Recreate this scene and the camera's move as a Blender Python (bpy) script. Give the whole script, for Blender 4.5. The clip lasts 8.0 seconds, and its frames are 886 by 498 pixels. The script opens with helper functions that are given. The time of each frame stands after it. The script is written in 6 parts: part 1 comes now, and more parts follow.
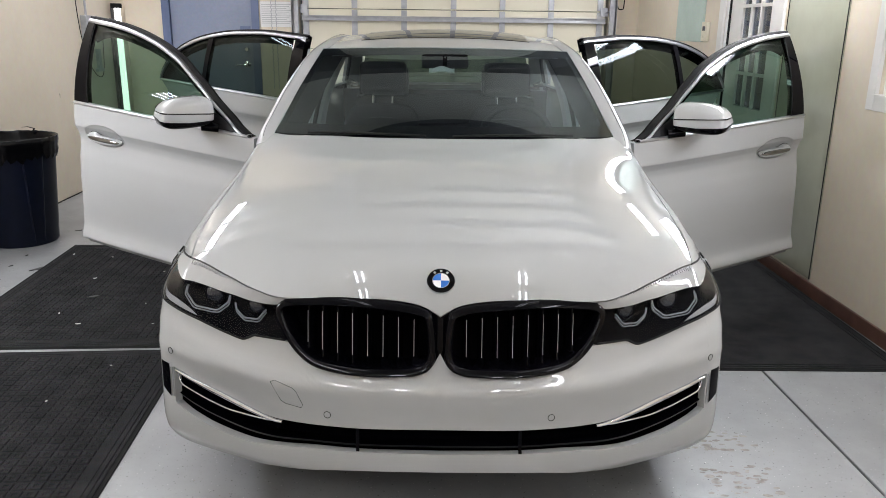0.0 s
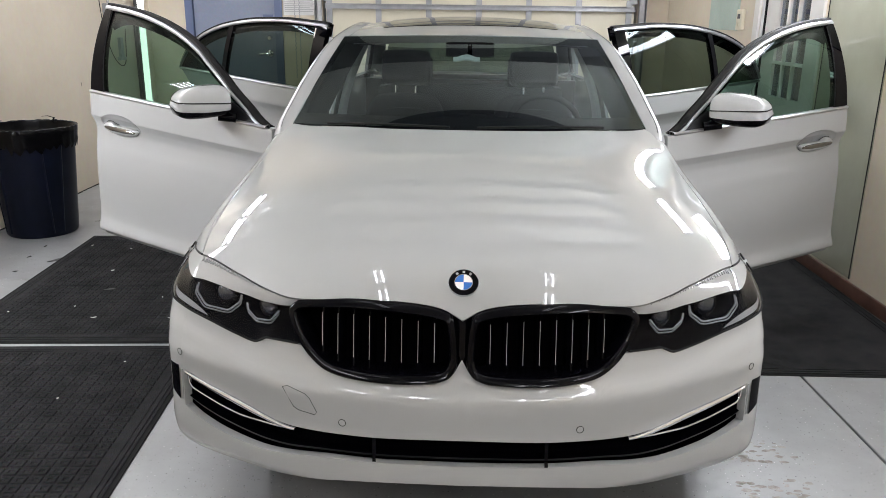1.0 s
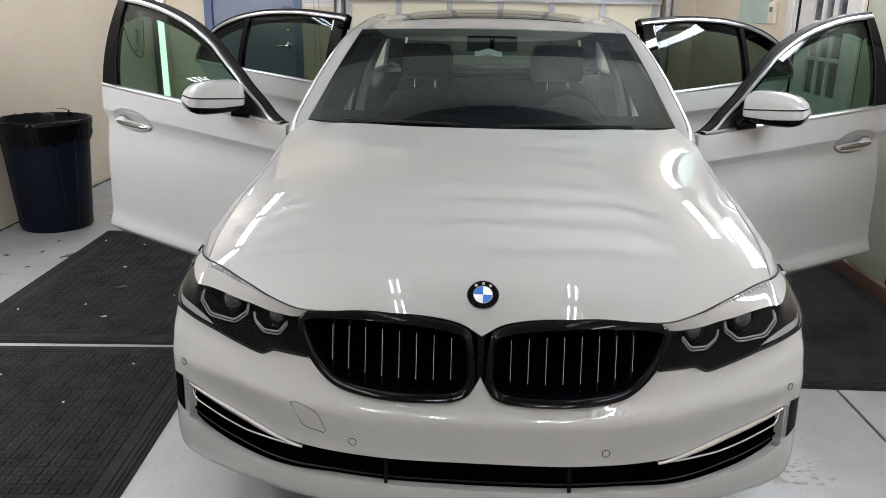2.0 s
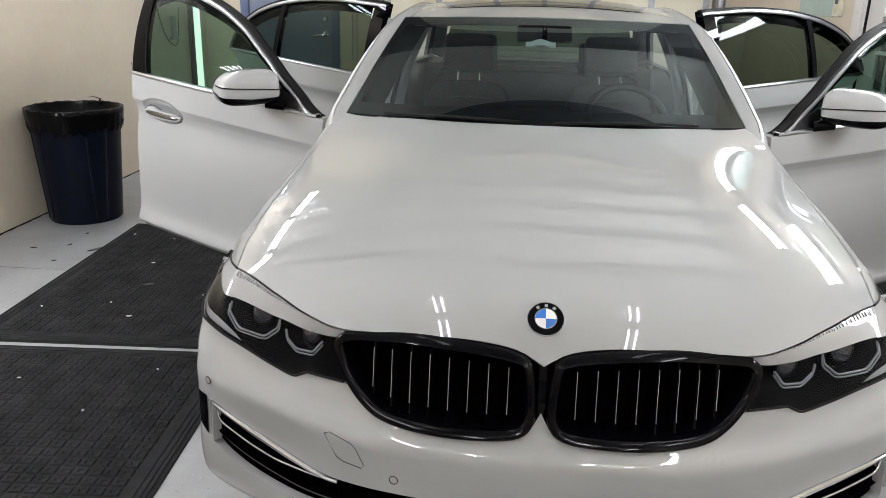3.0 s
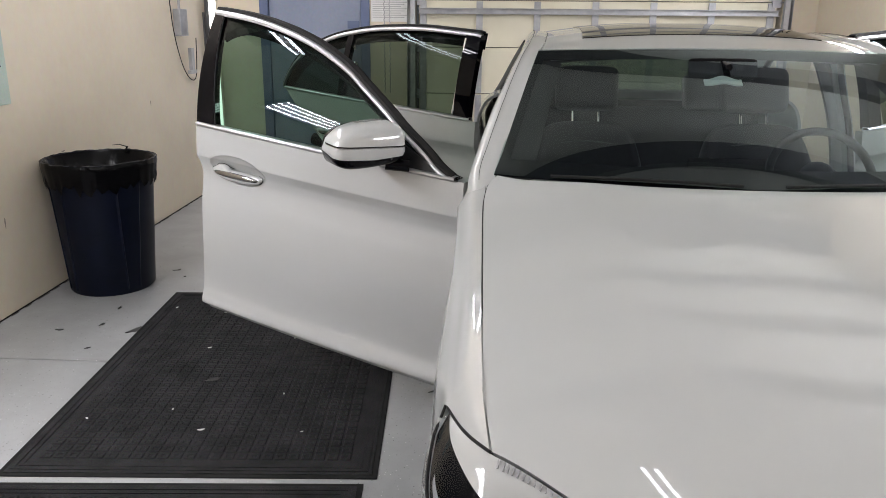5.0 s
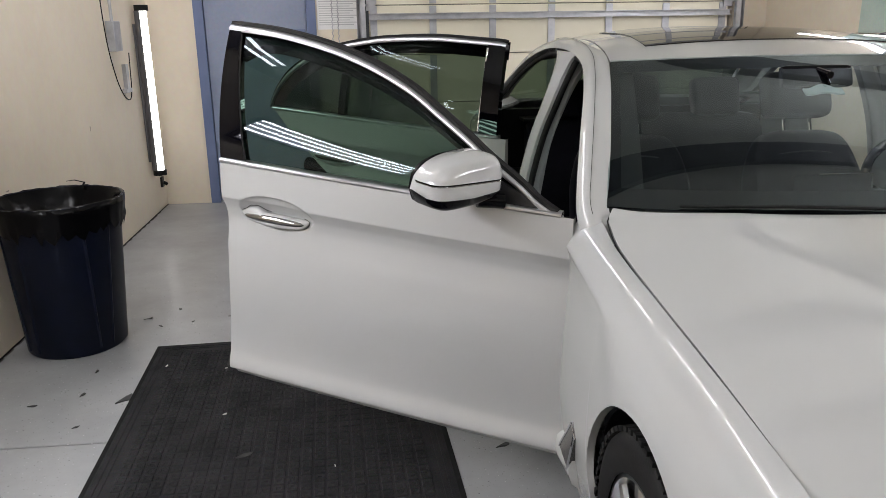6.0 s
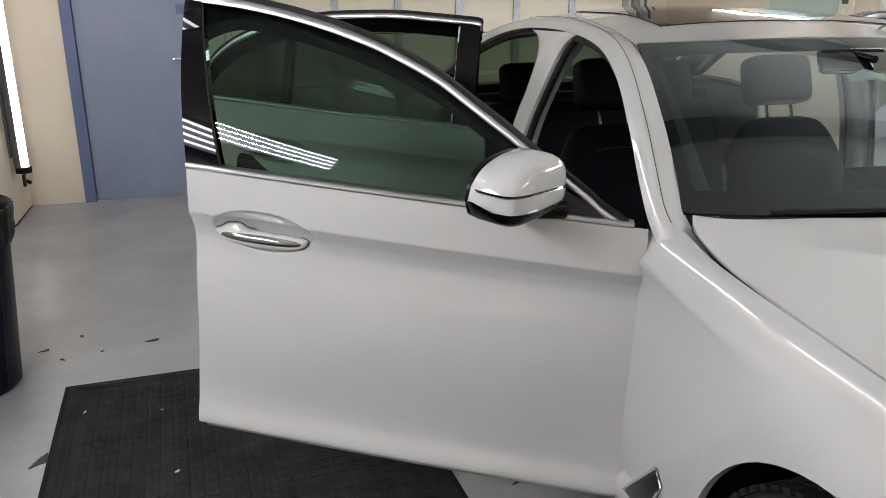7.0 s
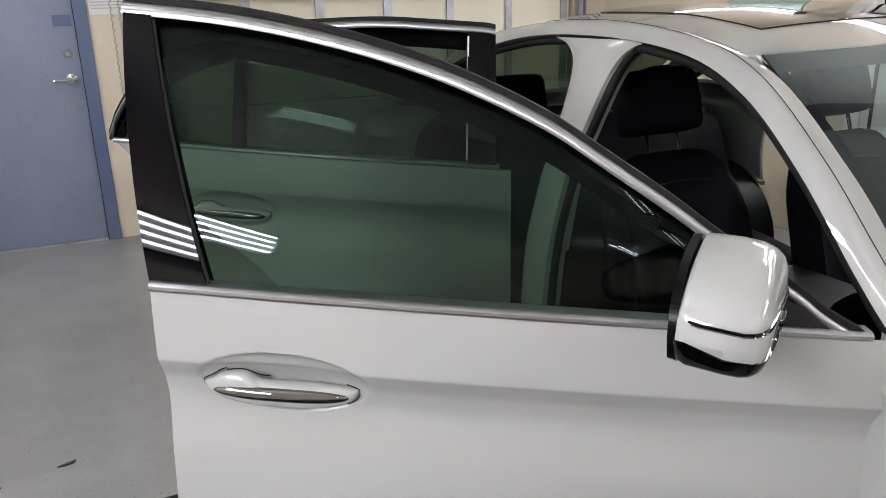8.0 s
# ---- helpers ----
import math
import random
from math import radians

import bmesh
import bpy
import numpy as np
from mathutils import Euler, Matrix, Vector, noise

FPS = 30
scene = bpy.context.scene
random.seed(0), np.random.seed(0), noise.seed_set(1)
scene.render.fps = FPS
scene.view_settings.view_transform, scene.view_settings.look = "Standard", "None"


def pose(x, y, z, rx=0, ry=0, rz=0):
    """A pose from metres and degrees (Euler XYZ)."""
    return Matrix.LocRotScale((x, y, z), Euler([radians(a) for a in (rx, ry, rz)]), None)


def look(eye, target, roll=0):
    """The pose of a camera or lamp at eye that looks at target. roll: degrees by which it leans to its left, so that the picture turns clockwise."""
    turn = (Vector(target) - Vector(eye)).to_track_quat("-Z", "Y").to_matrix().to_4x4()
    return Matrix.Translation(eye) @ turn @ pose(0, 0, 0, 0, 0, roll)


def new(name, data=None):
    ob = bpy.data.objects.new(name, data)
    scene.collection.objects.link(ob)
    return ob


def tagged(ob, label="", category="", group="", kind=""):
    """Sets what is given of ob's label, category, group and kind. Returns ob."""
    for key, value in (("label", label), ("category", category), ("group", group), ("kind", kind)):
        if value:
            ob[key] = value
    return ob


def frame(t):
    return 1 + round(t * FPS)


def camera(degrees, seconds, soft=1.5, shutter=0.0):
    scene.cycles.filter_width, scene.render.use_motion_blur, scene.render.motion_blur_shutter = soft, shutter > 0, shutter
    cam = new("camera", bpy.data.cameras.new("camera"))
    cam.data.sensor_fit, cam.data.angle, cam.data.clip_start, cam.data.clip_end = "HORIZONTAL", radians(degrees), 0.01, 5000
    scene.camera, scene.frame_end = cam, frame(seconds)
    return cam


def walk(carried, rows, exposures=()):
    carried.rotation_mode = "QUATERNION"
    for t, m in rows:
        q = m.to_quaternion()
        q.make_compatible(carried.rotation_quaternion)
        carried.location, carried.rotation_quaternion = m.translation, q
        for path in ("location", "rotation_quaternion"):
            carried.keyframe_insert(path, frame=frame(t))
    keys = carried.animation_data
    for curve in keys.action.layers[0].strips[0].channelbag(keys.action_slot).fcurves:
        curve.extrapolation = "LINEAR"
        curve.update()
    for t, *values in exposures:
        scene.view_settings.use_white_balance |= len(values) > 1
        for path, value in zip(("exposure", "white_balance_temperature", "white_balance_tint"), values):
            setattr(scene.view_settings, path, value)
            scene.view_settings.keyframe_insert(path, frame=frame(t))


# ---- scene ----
cam = camera(59.7, 8.0, soft=0.3)
PATH = [
    (0, (0.008, -2.024, 1.508), (0.005, -0.101, 0.957), 0.7),
    (0.5, (0.002, -1.978, 1.499), (-0.026, -0.059, 0.937), 0.7),
    (1, (0.008, -1.887, 1.494), (-0.055, 0.027, 0.919), 0.7),
    (1.5, (0.03, -1.798, 1.502), (-0.069, 0.112, 0.916), 0.8),
    (2.8, (-0.064, -1.593, 1.483), (-0.211, 0.306, 0.871), 1.6),
    (3, (-0.074, -1.512, 1.476), (-0.262, 0.382, 0.861), 1.4),
    (3.5, (-0.163, -1.308, 1.459), (-0.375, 0.583, 0.844), 1.7),
    (4, (-0.255, -1.06, 1.471), (-0.469, 0.834, 0.867), 1.9),
    (4.5, (-0.465, -0.928, 1.47), (-0.684, 0.971, 0.884), 1.9),
    (5, (-0.805, -0.828, 1.492), (-0.933, 1.087, 0.929), 0.5),
    (5.2, (-0.925, -0.775, 1.485), (-1.023, 1.144, 0.929), 0.1),
    (6.3, (-1.607, -0.325, 1.533), (-1.34, 1.576, 0.972), -0.6),
    (6.5, (-1.713, -0.257, 1.531), (-1.356, 1.629, 0.97), -0.2),
    (7, (-1.851, 0.057, 1.505), (-1.351, 1.897, 0.9), 0.1),
    (7.5, (-1.929, 0.475, 1.518), (-1.307, 2.269, 0.891), -0.5),
    (8, (-2.008, 0.907, 1.52), (-1.249, 2.654, 0.911), -1.4),
]
walk(cam, [(t, look(eye, target, roll)) for t, eye, target, roll in PATH], exposures=((0, 0.10, 6500, 10), (3, 0.06, 6560, 9), (4, 0.0, 6600, 9), (5, -0.02, 6680, 11), (6.5, -0.15, 6680, 11), (8, -0.03, 6660, 11)))

import collections

# ---- light and exposure ----
world = bpy.data.worlds.new("world")
world.use_nodes = True
world.node_tree.nodes["Background"].inputs[0].default_value = (0.80, 0.85, 0.90, 1)
world.node_tree.nodes["Background"].inputs[1].default_value = 0.05
scene.world = world


# ---- materials ----
def principled(name, color, rough=0.5, metal=0.0, coat=0.0, coat_rough=0.03, spec=0.5):
    m = bpy.data.materials.new(name)
    m.use_nodes = True
    b = m.node_tree.nodes["Principled BSDF"]
    b.inputs["Base Color"].default_value = (*color, 1)
    b.inputs["Roughness"].default_value = rough
    b.inputs["Metallic"].default_value = metal
    b.inputs["Coat Weight"].default_value = coat
    b.inputs["Coat Roughness"].default_value = coat_rough
    b.inputs["Specular IOR Level"].default_value = spec
    return m


def node(m, kind, **values):
    n = m.node_tree.nodes.new(kind)
    for k, v in values.items():
        n.inputs[k.replace("_", " ")].default_value = v
    return n


def link(m, a, out, b, inp):
    m.node_tree.links.new(a.outputs[out], b.inputs[inp])


def mottled(m, dark, light, scale, lo=0.35, hi=0.65, detail=6.0, bump=0.0, bump_scale=60.0, bump_dist=0.002, fine=0.0):
    """Varies the base colour between two tones at two scales, with a fine relief."""
    b = m.node_tree.nodes["Principled BSDF"]
    tc = node(m, "ShaderNodeTexCoord")
    n1 = node(m, "ShaderNodeTexNoise", Scale=scale, Detail=detail, Roughness=0.6)
    link(m, tc, "Object", n1, "Vector")
    ramp = node(m, "ShaderNodeValToRGB")
    ramp.color_ramp.elements[0].position, ramp.color_ramp.elements[1].position = lo, hi
    ramp.color_ramp.elements[0].color, ramp.color_ramp.elements[1].color = (*dark, 1), (*light, 1)
    link(m, n1, "Fac", ramp, "Fac")
    out = ramp
    if fine:
        n3 = node(m, "ShaderNodeTexNoise", Scale=scale * 25, Detail=3.0)
        link(m, tc, "Object", n3, "Vector")
        mix = m.node_tree.nodes.new("ShaderNodeMix")
        mix.data_type, mix.blend_type = "RGBA", "OVERLAY"
        mix.inputs["Factor"].default_value = fine
        m.node_tree.links.new(ramp.outputs["Color"], mix.inputs["A"])
        m.node_tree.links.new(n3.outputs["Color"], mix.inputs["B"])
        m.node_tree.links.new(mix.outputs["Result"], b.inputs["Base Color"])
    else:
        link(m, out, "Color", b, "Base Color")
    if bump:
        n2 = node(m, "ShaderNodeTexNoise", Scale=bump_scale, Detail=4.0)
        link(m, tc, "Object", n2, "Vector")
        bm = node(m, "ShaderNodeBump", Strength=bump, Distance=bump_dist)
        link(m, n2, "Fac", bm, "Height")
        link(m, bm, "Normal", b, "Normal")
    return m


def sheet_glass(name, tint, face=0.06, gloss=(1, 1, 1)):
    """A thin pane, alike from both sides: tinted see-through whose mirror gloss grows from face towards grazing."""
    m = bpy.data.materials.new(name)
    m.use_nodes = True
    nt = m.node_tree
    nt.nodes.remove(nt.nodes["Principled BSDF"])
    tr = nt.nodes.new("ShaderNodeBsdfTransparent")
    tr.inputs[0].default_value = (*tint, 1)
    gl = nt.nodes.new("ShaderNodeBsdfGlossy")
    gl.inputs["Roughness"].default_value = 0.0
    gl.inputs["Color"].default_value = (*gloss, 1)
    lw = nt.nodes.new("ShaderNodeLayerWeight")
    lw.inputs["Blend"].default_value = 0.5
    grow = nt.nodes.new("ShaderNodeMath")
    grow.operation = "POWER"
    grow.inputs[1].default_value = 4.4
    nt.links.new(lw.outputs["Facing"], grow.inputs[0])
    rate = nt.nodes.new("ShaderNodeMapRange")
    rate.inputs["To Min"].default_value = face
    nt.links.new(grow.outputs[0], rate.inputs["Value"])
    mx = nt.nodes.new("ShaderNodeMixShader")
    nt.links.new(rate.outputs["Result"], mx.inputs[0])
    nt.links.new(tr.outputs[0], mx.inputs[1])
    nt.links.new(gl.outputs[0], mx.inputs[2])
    nt.links.new(mx.outputs[0], nt.nodes["Material Output"].inputs[0])
    return m


def emitter(name, color, strength):
    m = bpy.data.materials.new(name)
    m.use_nodes = True
    b = m.node_tree.nodes["Principled BSDF"]
    b.inputs["Emission Color"].default_value = (*color, 1)
    b.inputs["Emission Strength"].default_value = strength
    return m


PAINT = principled("pearl_paint", (0.37, 0.375, 0.37), 0.6, 0.0, 1.0, 0.006, 0.0)
PAINT.node_tree.nodes["Principled BSDF"].inputs["Coat IOR"].default_value = 1.66
mottled(PAINT, (0.352, 0.359, 0.354), (0.378, 0.385, 0.380), 900.0, detail=2.0)
BLACK_GLOSS = principled("black_gloss", (0.0015, 0.0015, 0.0025), 0.02, spec=0.12)
SUNROOF = principled("sunroof_glass", (0.004, 0.004, 0.005), 0.02, spec=0.6)
BLACK_TRIM = principled("black_trim", (0.002, 0.002, 0.003), 0.25, spec=0.1)
BLACK_SATIN = mottled(principled("black_satin", (0.008, 0.008, 0.009), 0.4, spec=0.25), (0.006, 0.006, 0.007), (0.011, 0.011, 0.012), 40.0)
CHROME = principled("chrome", (0.74, 0.76, 0.80), 0.09, 1.0)
SATIN_CHROME = principled("satin_chrome", (0.44, 0.45, 0.47), 0.28, 1.0)
# chrome with a dark floor reflection put into its base colour
CHROME_DARKENED = principled("handle_chrome_darkened", (0.26, 0.255, 0.255), 0.06, 1.0)
RUBBER = mottled(principled("rubber", (0.006, 0.006, 0.006), 0.7, spec=0.2), (0.005, 0.005, 0.005), (0.010, 0.010, 0.010), 30.0, bump=0.3, bump_scale=200.0)
LEATHER = mottled(principled("leather", (0.004, 0.004, 0.006), 0.6, spec=0.06), (0.003, 0.003, 0.005), (0.005, 0.005, 0.008), 14.0, bump=0.06, bump_scale=350.0, bump_dist=0.001)
WINDSHIELD = sheet_glass("windshield_glass", (0.52, 0.60, 0.60), 0.074, (0.86, 0.97, 1.0))
TINT = sheet_glass("tinted_glass", (0.150, 0.245, 0.188), 0.014, (0.88, 0.98, 1.0))
TINT_DARK = sheet_glass("dark_tinted_glass", (0.12, 0.16, 0.125), 0.007, (0.88, 0.98, 1.0))
REAR_TINT = sheet_glass("rear_window_glass", (0.12, 0.165, 0.125), 0.05)
LENS = sheet_glass("lens_plastic", (0.90, 0.92, 0.95), 0.006)
EMBLEM_BLUE = principled("emblem_blue", (0.03, 0.16, 0.55), 0.25, coat=1.0)
EMBLEM_WHITE = principled("emblem_white", (0.80, 0.80, 0.80), 0.3, coat=1.0)
WALL = mottled(principled("cream_wall_paint", (0.68, 0.605, 0.49), 0.55), (0.64, 0.565, 0.455), (0.71, 0.635, 0.515), 0.9, bump=0.25, bump_scale=90.0, fine=0.10)
CEILING = mottled(principled("ceiling_paint", (0.58, 0.575, 0.53), 0.8), (0.54, 0.535, 0.495), (0.62, 0.615, 0.565), 1.2)
BLUE_DOOR = mottled(principled("blue_door_paint", (0.205, 0.24, 0.335), 0.35), (0.19, 0.225, 0.315), (0.225, 0.26, 0.36), 1.6, fine=0.15)
BLUE_FRAME = mottled(principled("blue_frame_paint", (0.10, 0.14, 0.25), 0.4), (0.09, 0.125, 0.23), (0.12, 0.155, 0.27), 2.0)
WHITE_TRIM = mottled(principled("white_trim_paint", (0.74, 0.73, 0.70), 0.4), (0.70, 0.69, 0.66), (0.78, 0.77, 0.74), 3.0)
GALV = mottled(principled("galvanised_steel", (0.42, 0.43, 0.45), 0.42, 0.6), (0.34, 0.35, 0.37), (0.47, 0.48, 0.50), 9.0)
PANEL_CREAM = mottled(principled("door_panel_cream", (0.74, 0.70, 0.56), 0.5), (0.71, 0.67, 0.53), (0.76, 0.72, 0.585), 1.5)
NAVY_BIN = mottled(principled("navy_bin_plastic", (0.003, 0.005, 0.013), 0.4, spec=0.14), (0.002, 0.004, 0.010), (0.004, 0.006, 0.016), 12.0, bump=0.15, bump_scale=150.0)
BAG = principled("black_bag_film", (0.002, 0.002, 0.0025), 0.2, spec=0.12)
BROWN_BASE = mottled(principled("brown_baseboard_paint", (0.10, 0.045, 0.032), 0.5), (0.075, 0.034, 0.025), (0.13, 0.06, 0.043), 7.0, fine=0.3)
PAPER = mottled(principled("paper", (0.78, 0.78, 0.78), 0.8), (0.74, 0.74, 0.74), (0.80, 0.80, 0.80), 6.0)
INK = principled("ink", (0.10, 0.10, 0.11), 0.8)
TUBE = emitter("tube_light", (0.985, 1.0, 1.083), 76.0)
TUBE_SIDE = emitter("tube_light_side", (0.985, 1.0, 1.083), 62.0)
TUBE_BANK = emitter("tube_light_bank", (0.985, 1.0, 1.083), 120.0)
# strips over the bonnet, set dimmer than the rest
TUBE_DIM = emitter("tube_light_dim", (0.985, 1.0, 1.083), 18.0)
# fill light for invented, unseen strips ahead of the car
TUBE_FILL = emitter("tube_light_fill", (0.985, 1.0, 1.083), 78.0)
WALL_TUBE = emitter("wall_tube_light", (1.0, 0.99, 0.97), 3.5)
REFLECTOR = mottled(principled("grey_reflector", (0.16, 0.16, 0.17), 0.5), (0.14, 0.14, 0.15), (0.18, 0.18, 0.19), 5.0)
BEAM = mottled(principled("dark_steel_beam", (0.10, 0.10, 0.105), 0.5), (0.085, 0.085, 0.09), (0.115, 0.115, 0.12), 5.0)
SILVER = principled("silver_paint", (0.45, 0.45, 0.45), 0.35)


# ---- mesh helpers ----
def curve(*pairs):
    """A smooth function through (t, value) pairs."""
    xs = [p[0] for p in pairs]
    ys = [p[1] for p in pairs]
    n = len(xs)
    sl = [(ys[i + 1] - ys[i]) / (xs[i + 1] - xs[i]) for i in range(n - 1)]
    tg = [sl[0]]
    for i in range(1, n - 1):
        a, b = sl[i - 1], sl[i]
        tg.append(0.0 if a * b <= 0 else 2 * a * b / (a + b))
    tg.append(sl[-1])

    def f(t):
        if t <= xs[0]:
            return ys[0]
        if t >= xs[-1]:
            return ys[-1]
        i = 0
        while t > xs[i + 1]:
            i += 1
        h = xs[i + 1] - xs[i]
        u = (t - xs[i]) / h
        return ((1 + 2 * u) * (1 - u) ** 2 * ys[i] + u * (1 - u) ** 2 * h * tg[i]
                + u * u * (3 - 2 * u) * ys[i + 1] + u * u * (u - 1) * h * tg[i + 1])
    return f


def line(a, b, n):
    return [a + (b - a) * i / (n - 1) for i in range(n)]


def spline(points, n, closed=False):
    """n points along a Catmull-Rom curve through the given ones."""
    P = [Vector(p) for p in points]
    m = len(P)
    segs = m if closed else m - 1
    out = []
    for k in range(n):
        t = k / n * segs if closed else k / (n - 1) * segs
        i = min(int(t), segs - 1)
        u = t - i
        if closed:
            a, b, c, d = P[(i - 1) % m], P[i], P[(i + 1) % m], P[(i + 2) % m]
        else:
            b, c = P[i], P[i + 1]
            a = P[i - 1] if i else b * 2 - c
            d = P[i + 2] if i + 2 < m else c * 2 - b
        out.append(0.5 * (2 * b + (c - a) * u + (2 * a - 5 * b + 4 * c - d) * u * u + (3 * b - a - 3 * c + d) * u ** 3))
    return out


def mesh_of(name, verts, faces, sharp=35.0, smooth=True):
    me = bpy.data.meshes.new(name)
    me.from_pydata([tuple(v) for v in verts], [], faces)
    bm = bmesh.new()
    bm.from_mesh(me)
    bmesh.ops.remove_doubles(bm, verts=bm.verts, dist=0.00002)
    bmesh.ops.recalc_face_normals(bm, faces=bm.faces)
    bm.to_mesh(me)
    bm.free()
    if smooth:
        me.polygons.foreach_set("use_smooth", [True] * len(me.polygons))
        me.set_sharp_from_angle(angle=radians(sharp))
        count = collections.Counter(k for p in me.polygons for k in p.edge_keys)
        for e in me.edges:
            if count[e.key] == 1:
                e.use_edge_sharp = True
    me.update()
    return me


def part(name, me, material, parent=None, label="", m=None):
    ob = new(name, me)
    if material and not me.materials:
        me.materials.append(material)
    if parent:
        ob.parent = parent
    if m is not None:
        ob.matrix_basis = m
    if label:
        ob["label"] = label
    return ob


def empty(name, m, label, category, group="", kind=""):
    ob = new(name)
    ob.empty_display_size = 0.1
    ob.matrix_basis = m
    return tagged(ob, label, category, group, kind)


def thicken(ob, t, offset=-1.0):
    s = ob.modifiers.new("thickness", "SOLIDIFY")
    s.thickness, s.offset = t, offset
    return ob


def bevel(ob, w, n=2):
    b = ob.modifiers.new("edges", "BEVEL")
    b.width, b.segments, b.limit_method = w, n, "ANGLE"
    return ob


class Build:
    """Collects pieces into one mesh."""

    def __init__(self):
        self.v, self.f = [], []

    def add(self, verts, faces):
        o = len(self.v)
        self.v += [Vector(p) for p in verts]
        self.f += [tuple(i + o for i in f) for f in faces]
        return self

    def box(self, x0, x1, y0, y1, z0, z1):
        v = [(x, y, z) for z in (z0, z1) for y in (y0, y1) for x in (x0, x1)]
        return self.add(v, [(0, 2, 3, 1), (4, 5, 7, 6), (0, 1, 5, 4), (2, 6, 7, 3), (0, 4, 6, 2), (1, 3, 7, 5)])

    def grid(self, rows, close_u=False, close_v=False):
        n, m = len(rows), len(rows[0])
        v = [p for r in rows for p in r]
        f = []
        for i in range(n if close_u else n - 1):
            for j in range(m if close_v else m - 1):
                i2, j2 = (i + 1) % n, (j + 1) % m
                f.append((i * m + j, i * m + j2, i2 * m + j2, i2 * m + j))
        return self.add(v, f)

    def tube(self, path, radius, n=8, caps=True, flat=1.0, up=(0, 0, 1)):
        """A round bar along a path; radius may be a function of 0..1."""
        P = [Vector(p) for p in path]
        rows = []
        for i, p in enumerate(P):
            d = (P[min(i + 1, len(P) - 1)] - P[max(i - 1, 0)]).normalized()
            u = Vector(up)
            a = d.cross(u)
            if a.length < 1e-4:
                a = d.cross(Vector((1, 0, 0)))
            a.normalize()
            b = a.cross(d)
            r = radius(i / (len(P) - 1)) if callable(radius) else radius
            rows.append([p + a * r * math.cos(2 * math.pi * k / n) + b * r * flat * math.sin(2 * math.pi * k / n) for k in range(n)])
        self.grid(rows, close_v=True)
        if caps:
            o = len(self.v)
            self.f.append(tuple(o - n + k for k in range(n)))
            self.f.append(tuple(o - len(P) * n + k for k in reversed(range(n))))
        return self

    def lathe(self, profile, n=32, center=(0, 0, 0), axis="z"):
        rows = []
        for r, h in profile:
            row = []
            for k in range(n):
                a = 2 * math.pi * k / n
                c, s = r * math.cos(a), r * math.sin(a)
                p = (c, s, h) if axis == "z" else ((h, c, s) if axis == "x" else (c, h, s))
                row.append(Vector(p) + Vector(center))
            rows.append(row)
        return self.grid(rows, close_v=True)

    def fan(self, loop):
        o = len(self.v)
        c = sum((Vector(p) for p in loop), Vector()) / len(loop)
        self.v += [Vector(p) for p in loop] + [c]
        n = len(loop)
        self.f += [(o + i, o + (i + 1) % n, o + n) for i in range(n)]
        return self

    def mirrored(self):
        o = len(self.v)
        self.v += [Vector((-p.x, p.y, p.z)) for p in self.v]
        self.f += [tuple(reversed([i + o for i in f])) for f in self.f]
        return self

    def done(self, name, sharp=35.0, smooth=True):
        return mesh_of(name, self.v, self.f, sharp, smooth)


# ---- the room ----
ROOM = pose(0, 0, 0, 0, 0, 1.5)
LEFT, RIGHT, BACK, FRONT, TOP = -3.24, 2.24, 6.62, -6.4, 3.25


def structure(name, build, material, label, category="wall", sharp=35.0, m=ROOM, bev=0.0):
    ob = part(name, build.done(name, sharp), material, m=m)
    if bev:
        bevel(ob, bev)
    return tagged(ob, label, category, kind="structure")


